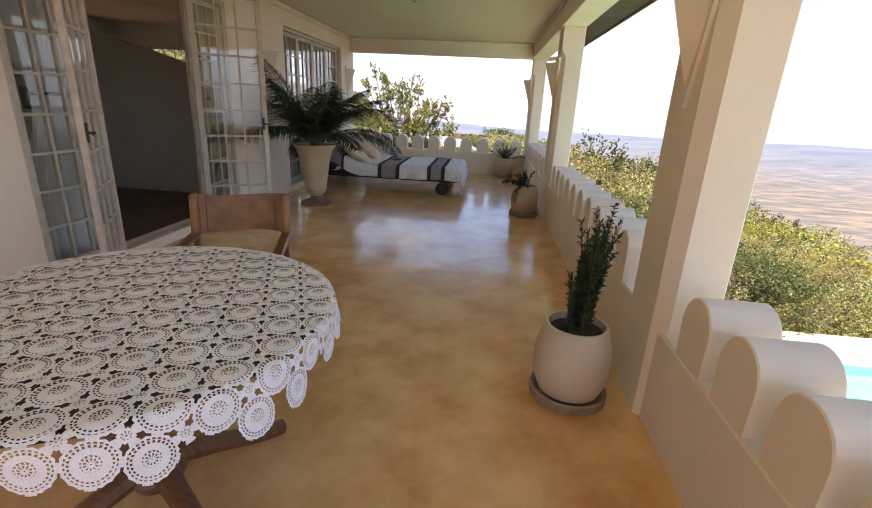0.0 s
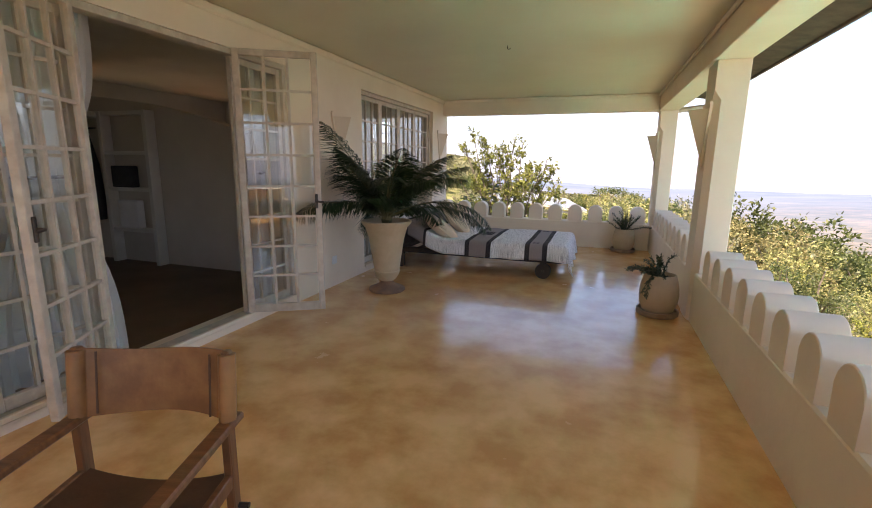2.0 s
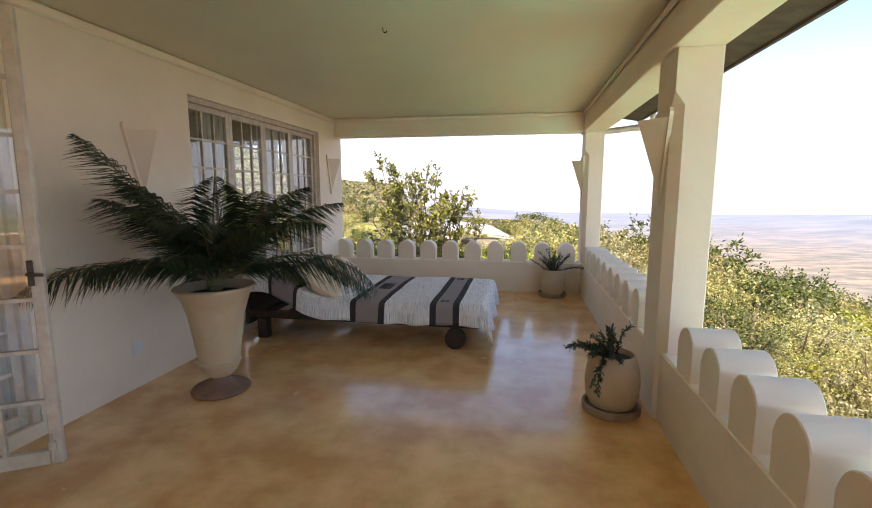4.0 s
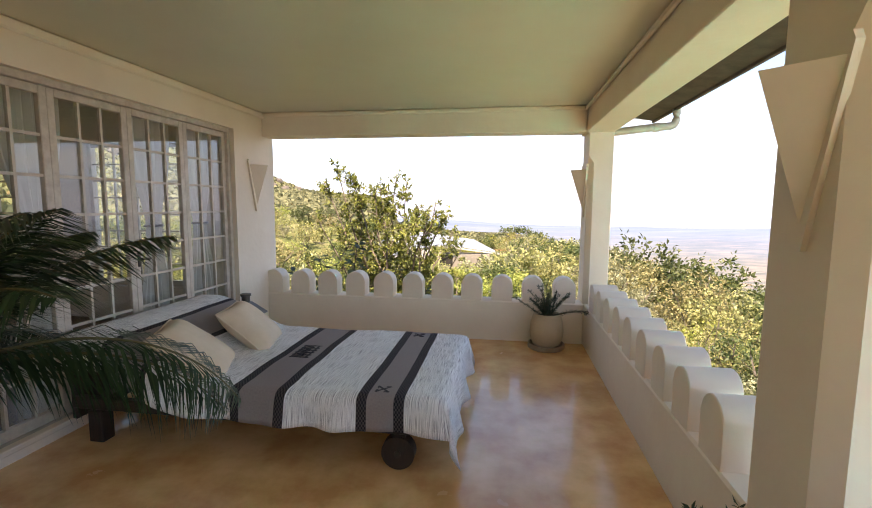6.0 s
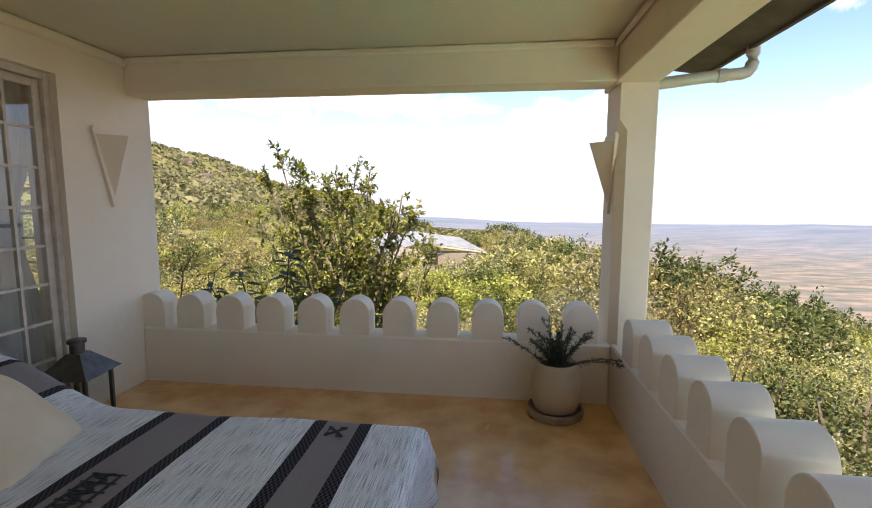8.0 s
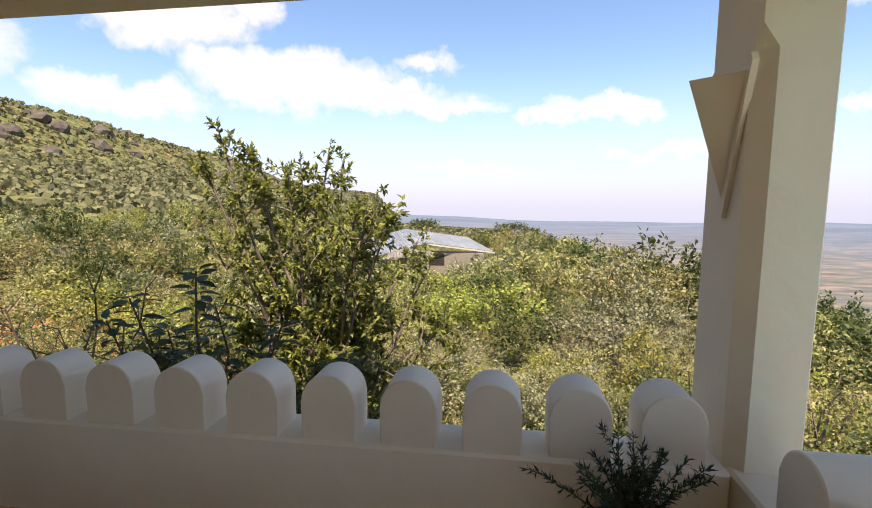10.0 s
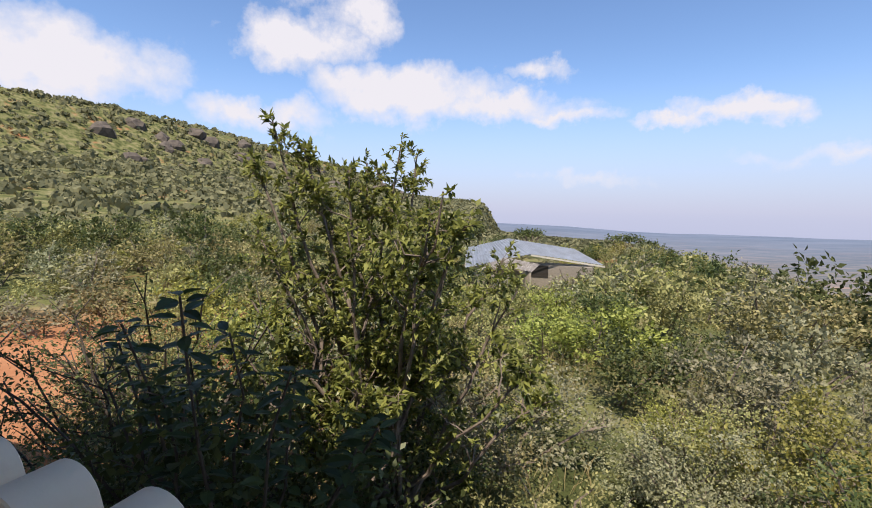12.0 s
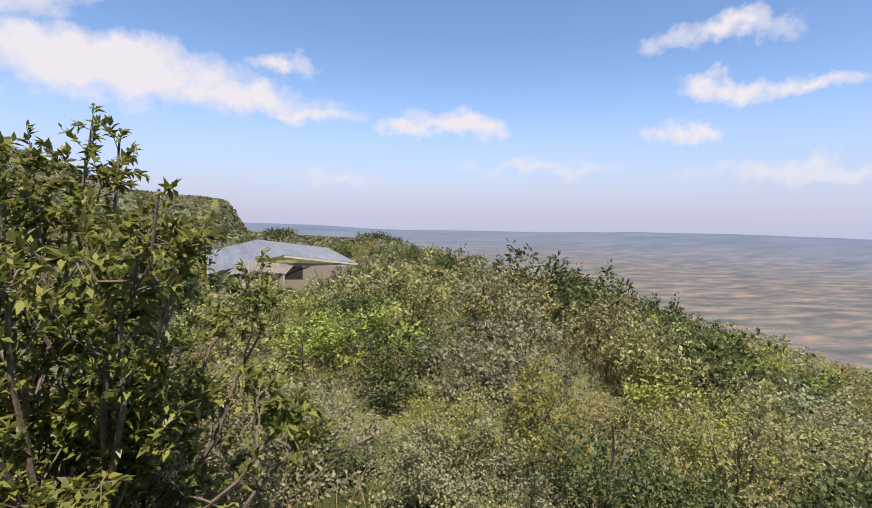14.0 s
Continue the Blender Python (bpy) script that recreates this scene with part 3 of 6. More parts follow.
def ground_material():
    m = bpy.data.materials.new("earth, scrub and haze tint")
    m.use_nodes = True
    nt = m.node_tree
    N, L = nt.nodes, nt.links
    b = N["Principled BSDF"]
    geo = N.new("ShaderNodeNewGeometry")
    sep = N.new("ShaderNodeSeparateXYZ")
    L.new(geo.outputs["Position"], sep.inputs[0])

    def nz(scale, detail=6, stretch=(1, 1, 1)):
        mp = N.new("ShaderNodeMapping")
        mp.inputs["Scale"].default_value = stretch
        L.new(geo.outputs["Position"], mp.inputs["Vector"])
        n = N.new("ShaderNodeTexNoise")
        n.inputs["Scale"].default_value, n.inputs["Detail"].default_value, n.inputs["Roughness"].default_value = scale, detail, 0.65
        L.new(mp.outputs[0], n.inputs["Vector"])
        return n.outputs["Fac"]

    def ramp(fac, stops):
        r = N.new("ShaderNodeValToRGB")
        e = r.color_ramp.elements
        while len(e) < len(stops):
            e.new(0.5)
        for el, (p, c) in zip(e, stops):
            el.position, el.color = p, (*c, 1)
        L.new(fac, r.inputs["Fac"])
        return r.outputs["Color"]

    def mix(f, a, c):
        x = N.new("ShaderNodeMix")
        x.data_type = "RGBA"
        L.new(f, x.inputs["Factor"])
        L.new(a, x.inputs[6])
        L.new(c, x.inputs[7])
        return x.outputs[2]

    def band(v, lo, hi):
        r = N.new("ShaderNodeMapRange")
        r.inputs["From Min"].default_value, r.inputs["From Max"].default_value = lo, hi
        L.new(v, r.inputs["Value"])
        return r.outputs[0]

    soil = ramp(nz(0.5), [(0.3, (0.30, 0.13, 0.06)), (0.7, (0.42, 0.20, 0.10))])
    scrub = ramp(nz(0.38, 8), [(0.38, (0.055, 0.065, 0.022)), (0.5, (0.13, 0.135, 0.05)), (0.64, (0.23, 0.20, 0.10))])
    bare = N.new("ShaderNodeVectorMath")
    bare.operation = "DISTANCE"
    bare.inputs[1].default_value = (-10.5, 13.5, -2.2)
    L.new(geo.outputs["Position"], bare.inputs[0])
    near = mix(band(nz(0.09), 0.30, 0.40), soil, scrub)
    near = mix(band(bare.outputs["Value"], 5.0, 9.0), soil, near)
    # the plain: grey bush, bands of pale bare soil
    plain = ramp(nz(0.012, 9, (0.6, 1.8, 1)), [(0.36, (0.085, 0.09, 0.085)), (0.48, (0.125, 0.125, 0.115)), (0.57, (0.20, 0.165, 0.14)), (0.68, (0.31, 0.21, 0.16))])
    # distance haze painted into the colour: a blue-grey mixed in further out
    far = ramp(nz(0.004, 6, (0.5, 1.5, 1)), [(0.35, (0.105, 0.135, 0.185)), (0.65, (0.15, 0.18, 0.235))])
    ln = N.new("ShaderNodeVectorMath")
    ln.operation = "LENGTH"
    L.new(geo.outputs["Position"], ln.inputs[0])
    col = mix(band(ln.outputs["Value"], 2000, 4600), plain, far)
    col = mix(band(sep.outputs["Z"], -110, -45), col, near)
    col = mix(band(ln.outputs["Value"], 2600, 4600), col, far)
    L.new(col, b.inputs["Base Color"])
    b.inputs["Roughness"].default_value = 0.95
    b.inputs["Specular IOR Level"].default_value = 0.1
    bp = N.new("ShaderNodeBump")
    bp.inputs["Strength"].default_value, bp.inputs["Distance"].default_value = 0.6, 0.2
    L.new(nz(2.5), bp.inputs["Height"])
    L.new(bp.outputs[0], b.inputs["Normal"])
    return m


GROUND = ground_material()
build_ground()


# ---- furniture on the terrace ----
LEATHER = material("tan saddle leather", (0.34, 0.165, 0.06), (0.20, 0.085, 0.03), rough=0.42, scale=6, bump=0.12, bump_scale=70)
DARKLEATHER = material("brown seat leather", (0.11, 0.05, 0.025), (0.075, 0.035, 0.02), rough=0.5, scale=6, bump=0.1)
TEAK = material("oiled brown wood", (0.23, 0.10, 0.042), (0.14, 0.06, 0.025), rough=0.4, scale=5, stretch=(1, 12, 1), bump=0.08, bump_scale=30)
DARKWOOD = material("dark stained wood", (0.04, 0.021, 0.013), (0.024, 0.013, 0.009), rough=0.55, scale=5, stretch=(10, 1, 1), bump=0.08)
LACE = material("white cotton lace", (0.92, 0.91, 0.91), (0.86, 0.85, 0.85), rough=0.85, scale=20, bump=0.3, bump_scale=300)
POT = material("cream clay", (0.58, 0.45, 0.29), (0.50, 0.375, 0.23), rough=0.7, scale=5, bump=0.12, bump_scale=40)
POT_PALE = material("pale clay", (0.66, 0.56, 0.44), (0.58, 0.48, 0.36), rough=0.65, scale=5, bump=0.12, bump_scale=40)
RUST = material("worn terracotta", (0.30, 0.17, 0.10), (0.20, 0.12, 0.08), rough=0.75, scale=9, bump=0.2)
SAUCER = material("weathered saucer clay", (0.36, 0.27, 0.19), (0.24, 0.17, 0.12), rough=0.75, scale=9, bump=0.2)
SOIL = material("dark potting soil", (0.035, 0.025, 0.018), (0.06, 0.042, 0.03), rough=0.95, scale=25, bump=0.8, bump_scale=50)
LINEN = material("cream linen cushion", (0.74, 0.59, 0.42), (0.67, 0.52, 0.36), rough=0.9, scale=5, bump=0.2, bump_scale=220)
BLACKTHREAD = material("black embroidery thread", (0.03, 0.026, 0.028), (0.05, 0.045, 0.045), rough=0.9, scale=60)
TIN = material("aged lantern metal", (0.16, 0.14, 0.115), (0.10, 0.085, 0.07), rough=0.45, scale=12, metal=0.7)
WHITEPLASTIC = material("white plastic", (0.78, 0.77, 0.74), (0.74, 0.73, 0.7), rough=0.35, bump=0.0)


def annulus(verts, faces, c, r0, r1, n, lift=0.0, wave=0.0, waves=0):
    o = len(verts)
    for i in range(n):
        a = 2 * math.pi * i / n
        w = 1 + wave * math.cos(waves * a)
        verts.append((c[0] + r0 * math.cos(a), c[1] + r0 * math.sin(a), lift))
        verts.append((c[0] + r1 * w * math.cos(a), c[1] + r1 * w * math.sin(a), 0.0))
    for i in range(n):
        j = (i + 1) % n
        faces.append((o + 2 * i, o + 2 * i + 1, o + 2 * j + 1, o + 2 * j))


def spokes(verts, faces, c, r0, r1, n, w, turn=0.0):
    for i in range(n):
        a = 2 * math.pi * i / n + turn
        ca, sa_ = math.cos(a), math.sin(a)
        o = len(verts)
        for r, s in ((r0, -1), (r1, -1), (r1, 1), (r0, 1)):
            verts.append((c[0] + r * ca - s * w * sa_, c[1] + r * sa_ + s * w * ca, 0.0006))
        faces.append((o, o + 1, o + 2, o + 3))


def lace_cloth(R, drop, z_top):
    """A crocheted cloth: round medallions in a square net, small rosettes in the gaps, let fall over the table's rim."""
    verts, faces = [], []
    p = 0.107

    def thread(c, ang, r0, r1, w):
        o = len(verts)
        ca, sb_ = math.cos(ang), math.sin(ang)
        for r, s in ((r0, -1), (r1, -1), (r1, 1), (r0, 1)):
            verts.append((c[0] + r * ca - s * w * sb_, c[1] + r * sb_ + s * w * ca, 0.0004))
        faces.append((o, o + 1, o + 2, o + 3))

    for j in range(-9, 10):
        for i in range(-9, 10):
            c = (p * i, p * j)
            hang = R + drop + 0.025 * math.cos(math.atan2(c[1], c[0]) + radians(113))
            if math.hypot(*c) < hang - 0.05:
                annulus(verts, faces, c, 0.0015, 0.0065, 10, 0.001)
                spokes(verts, faces, c, 0.006, 0.0135, 10, 0.0017)
                annulus(verts, faces, c, 0.0128, 0.0165, 20, 0.0012)
                spokes(verts, faces, c, 0.016, 0.0195, 14, 0.0022)
                annulus(verts, faces, c, 0.019, 0.0365, 24, 0.0020)
                spokes(verts, faces, c, 0.036, 0.0415, 26, 0.0022, 0.1)
                annulus(verts, faces, c, 0.0408, 0.0438, 30, 0.001)
                spokes(verts, faces, c, 0.0433, 0.0478, 28, 0.0022)
                annulus(verts, faces, c, 0.0470, 0.0530, 48, 0.0008, 0.03, 16)
                for k in range(4):
                    for da in (-0.16, -0.05, 0.05, 0.16):
                        thread(c, k * math.pi / 2 + da, 0.051, 0.0565, 0.0026)
            c = (p * (i + 0.5), p * (j + 0.5))
            if math.hypot(*c) < hang - 0.085:
                annulus(verts, faces, c, 0.002, 0.0065, 8, 0.001)
                spokes(verts, faces, c, 0.006, 0.0105, 8, 0.0022)
                annulus(verts, faces, c, 0.010, 0.0165, 20, 0.0012, 0.10, 8)
                for k in range(4):
                    a1 = (k + 0.5) * math.pi / 2
                    for da in (-0.40, -0.2, 0.0, 0.2, 0.40):
                        thread(c, a1 + da, 0.0155, 0.0262, 0.0019)
                    for rr, half in ((0.0195, 0.0085), (0.0240, 0.0105)):
                        q = (c[0] + rr * math.cos(a1), c[1] + rr * math.sin(a1))
                        thread(q, a1 + math.pi / 2, -half, half, 0.0018)
    out = []
    for x, y, z in verts:
        r, a = math.hypot(x, y), math.atan2(y, x)
        fold = math.sin(5 * a + 0.7) + 0.6 * math.sin(9 * a + 2.0)
        if r <= R:
            out.append((x, y, z_top + z + 0.0012 * noise.noise((x * 9, y * 9, 3.0))))
        else:
            s = r - R
            bend = 0.02
            out_r = R + min(s, bend) * 0.8 + max(0.0, s - bend) * (0.07 + 0.09 * fold)
            dz = min(s, bend) * 0.45 + max(0.0, s - bend) * 0.96
            out.append((out_r * math.cos(a), out_r * math.sin(a), z_top + z - dz))
    me = bpy.data.meshes.new("lace")
    me.from_pydata(out, [], faces)
    me.materials.append(LACE)
    return me


def build_table():
    t = thing("round_table", "round dark wooden pedestal table under a lace cloth", "table", (-0.78, 0.385, 0))
    bm = bmesh.new()
    lathe(bm, [(0.54, 0.700), (0.56, 0.708), (0.565, 0.718), (0.56, 0.727), (0.54, 0.730)], 48)
    part("tabletop", bm, DARKWOOD, t, smooth=True)
    bm = bmesh.new()
    lathe(bm, [(0.07, 0.10), (0.09, 0.14), (0.05, 0.2), (0.04, 0.35), (0.055, 0.5), (0.045, 0.6), (0.09, 0.66), (0.14, 0.699)], 20)
    part("pedestal", bm, TEAK, t, smooth=True)
    for k in range(4):
        a = math.radians(58 + 90 * k)
        bm = bmesh.new()
        tube(bm, [(0.05 * math.cos(a), 0.05 * math.sin(a), 0.17), (0.2 * math.cos(a), 0.2 * math.sin(a), 0.12), (0.36 * math.cos(a), 0.36 * math.sin(a), 0.055),
                  (0.465 * math.cos(a), 0.465 * math.sin(a), 0.032)], [0.04, 0.035, 0.032, 0.03], 8)
        part("leg", bm, TEAK, t, smooth=True)
    c = tagged(new("tablecloth", lace_cloth(0.572, 0.16, 0.733)), "white crocheted lace cloth of round medallions over the table", "tablecloth")
    c.matrix_basis = pose(-0.78, 0.385, 0, 0, 0, 23)


def build_chair():
    """Local: the sitter looks along -y; x to the side."""
    c = thing("director_chair", "folding wooden safari chair with tan leather back and dark leather seat", "chair", (-0.986, 1.306, 0), turn=17.4)
    c.matrix_basis = c.matrix_basis @ Matrix.Diagonal((0.9, 1, 1.01, 1))
    w = 0.25
    for s in (-1, 1):
        for y, top in ((0.22, 0.60), (-0.22, 0.60)):
            part("leg", beam(bmesh.new(), (s * w, y, 0.0), (s * w, y, top), 0.03, 0.04, (0, 1, 0), 0.004), TEAK, c)
        part("back_post", beam(bmesh.new(), (s * w, 0.225, 0.60), (s * w, 0.25, 0.825), 0.028, 0.034, (0, 1, 0), 0.006), TEAK, c)
        part("armrest", beam(bmesh.new(), (s * (w + 0.005), 0.27, 0.612), (s * (w + 0.005), -0.30, 0.612), 0.055, 0.024, (0, 0, 1), 0.006), TEAK, c)
        part("side_rail", beam(bmesh.new(), (s * w, 0.22, 0.43), (s * w, -0.24, 0.43), 0.026, 0.045, (0, 0, 1), 0.004), TEAK, c)
        part("side_rail", beam(bmesh.new(), (s * w, 0.26, 0.10), (s * w, -0.26, 0.10), 0.03, 0.04, (0, 0, 1), 0.004), TEAK, c)
        b = bmesh.new()
        tube(b, [(s * (w + 0.015), 0.225, 0.335), (s * (w + 0.05), 0.225, 0.335)], 0.009, 8)
        part("bolt", b, IRON, c, "steel bolt")
    for y in (0.2, -0.2):
        part("cross_brace", beam(bmesh.new(), (-w, y, 0.12), (w, y, 0.41), 0.022, 0.04, (0, 1, 0), 0.003), TEAK, c)
        part("cross_brace", beam(bmesh.new(), (w, y + 0.025, 0.12), (-w, y + 0.025, 0.41), 0.022, 0.04, (0, 1, 0), 0.003), TEAK, c)

    def sling(pts_fn, nu, nv, thick):
        bm = bmesh.new()
        g = [[[bm.verts.new(Vector(pts_fn(i / nu, j / nv)) + Vector(thick) * k) for j in range(nv + 1)] for i in range(nu + 1)] for k in (0, 1)]
        for i in range(nu):
            for j in range(nv):
                bm.faces.new((g[0][i][j], g[0][i + 1][j], g[0][i + 1][j + 1], g[0][i][j + 1]))
                bm.faces.new((g[1][i][j], g[1][i][j + 1], g[1][i + 1][j + 1], g[1][i + 1][j]))
        for i in range(nu):
            bm.faces.new((g[0][i][0], g[1][i][0], g[1][i + 1][0], g[0][i + 1][0]))
            bm.faces.new((g[0][i][nv], g[0][i + 1][nv], g[1][i + 1][nv], g[1][i][nv]))
        for j in range(nv):
            bm.faces.new((g[0][0][j], g[0][0][j + 1], g[1][0][j + 1], g[1][0][j]))
            bm.faces.new((g[0][nu][j], g[1][nu][j], g[1][nu][j + 1], g[0][nu][j + 1]))
        bmesh.ops.recalc_face_normals(bm, faces=bm.faces)
        return bm

    back = sling(lambda u, v: ((u - 0.5) * 0.52, 0.215 + 0.03 * v + 0.045 * (1 - (2 * u - 1) ** 2), 0.625 + 0.185 * v + 0.012 * (2 * u - 1) ** 2 * (1 if v > 0.5 else -1) - 0.006 * math.sin(6 * u)), 18, 6, (0, 0.005, 0))
    bo = part("backrest", back, LEATHER, c, "worn tan leather back", True)
    for s in (-1, 1):
        b = bmesh.new()
        tube(b, [(s * 0.252, 0.222, 0.618), (s * 0.252, 0.246, 0.815)], 0.027, 12)
        part("sleeve", b, LEATHER, bo, smooth=True)
        part("stitching", beam(bmesh.new(), (s * 0.19, 0.228, 0.625), (s * 0.19, 0.252, 0.81), 0.006, 0.003, (0, 1, 0)), DARKLEATHER, bo)
    seat = sling(lambda u, v: ((u - 0.5) * 0.50, -0.22 + 0.44 * v, 0.452 - 0.035 * (1 - (2 * u - 1) ** 2)), 14, 6, (0, 0, -0.006))
    part("seat", seat, DARKLEATHER, c, "dark brown leather seat", True)


def cloth_material():
    m = bpy.data.materials.new("striped woven cotton")
    m.use_nodes = True
    nt = m.node_tree
    N, L = nt.nodes, nt.links
    b = N["Principled BSDF"]
    b.inputs["Roughness"].default_value = 0.95
    b.inputs["Specular IOR Level"].default_value = 0.1
    tc = N.new("ShaderNodeTexCoord")
    uv = N.new("ShaderNodeSeparateXYZ")
    L.new(tc.outputs["UV"], uv.inputs[0])
    # fine irregular dark threads on white, running across the bed
    mp = N.new("ShaderNodeMapping")
    mp.inputs["Scale"].default_value = (620, 7, 1)
    L.new(tc.outputs["UV"], mp.inputs["Vector"])
    n = N.new("ShaderNodeTexNoise")
    n.inputs["Scale"].default_value, n.inputs["Detail"].default_value = 1.0, 2.0
    L.new(mp.outputs[0], n.inputs["Vector"])
    thr = N.new("ShaderNodeValToRGB")
    e = thr.color_ramp.elements
    e[0].position, e[0].color = 0.34, (0.24, 0.22, 0.225, 1)
    e[1].position, e[1].color = 0.52, (0.88, 0.87, 0.85, 1)
    L.new(n.outputs["Fac"], thr.inputs["Fac"])
    # wide bands by the distance from the head
    band = N.new("ShaderNodeValToRGB")
    band.color_ramp.interpolation = "CONSTANT"
    stops = [(0.0, 0), (0.26, 0.5), (0.30, 1), (0.52, 0.5), (0.56, 0), (1.085, 0.5), (1.14, 1), (1.37, 0.5), (1.425, 0), (1.85, 0.5), (1.90, 1), (2.06, 0.5), (2.11, 0)]
    el = band.color_ramp.elements
    while len(el) < len(stops):
        el.new(0.5)
    for q, (p, v) in zip(el, stops):
        q.position, q.color = p / 3.0, (v, v, v, 1)
    sc = N.new("ShaderNodeMath")
    sc.operation = "DIVIDE"
    sc.inputs[1].default_value = 3.0
    L.new(uv.outputs["X"], sc.inputs[0])
    L.new(sc.outputs[0], band.inputs["Fac"])
    # the dark borders carry a small pale zigzag
    mp2 = N.new("ShaderNodeMapping")
    mp2.inputs["Scale"].default_value = (110, 70, 1)
    L.new(tc.outputs["UV"], mp2.inputs["Vector"])
    chk = N.new("ShaderNodeTexChecker")
    chk.inputs["Scale"].default_value = 1.0
    chk.inputs["Color1"].default_value, chk.inputs["Color2"].default_value = (0.022, 0.019, 0.022, 1), (0.085, 0.075, 0.075, 1)
    L.new(mp2.outputs[0], chk.inputs["Vector"])
    grey = N.new("ShaderNodeTexNoise")
    grey.inputs["Scale"].default_value = 90
    L.new(tc.outputs["UV"], grey.inputs["Vector"])
    gr = N.new("ShaderNodeValToRGB")
    gr.color_ramp.elements[0].color, gr.color_ramp.elements[1].color = (0.24, 0.205, 0.20, 1), (0.33, 0.29, 0.275, 1)
    L.new(grey.outputs["Fac"], gr.inputs["Fac"])

    def gt(v):
        g = N.new("ShaderNodeMath")
        g.operation = "GREATER_THAN"
        g.inputs[1].default_value = v
        L.new(band.outputs["Color"], g.inputs[0])
        return g.outputs[0]

    m1 = N.new("ShaderNodeMix")
    m1.data_type = "RGBA"
    L.new(gt(0.25), m1.inputs["Factor"])
    L.new(thr.outputs[0], m1.inputs[6])
    L.new(chk.outputs["Color"], m1.inputs[7])
    m2 = N.new("ShaderNodeMix")
    m2.data_type = "RGBA"
    L.new(gt(0.75), m2.inputs["Factor"])
    L.new(m1.outputs[2], m2.inputs[6])
    L.new(gr.outputs[0], m2.inputs[7])
    L.new(m2.outputs[2], b.inputs["Base Color"])
    bp = N.new("ShaderNodeBump")
    bp.inputs["Strength"].default_value, bp.inputs["Distance"].default_value = 0.35, 0.004
    L.new(n.outputs["Fac"], bp.inputs["Height"])
    L.new(bp.outputs[0], b.inputs["Normal"])
    return m


BED = (-2.50, -0.17, 6.21, 7.50)      # head x, foot x, near y, far y


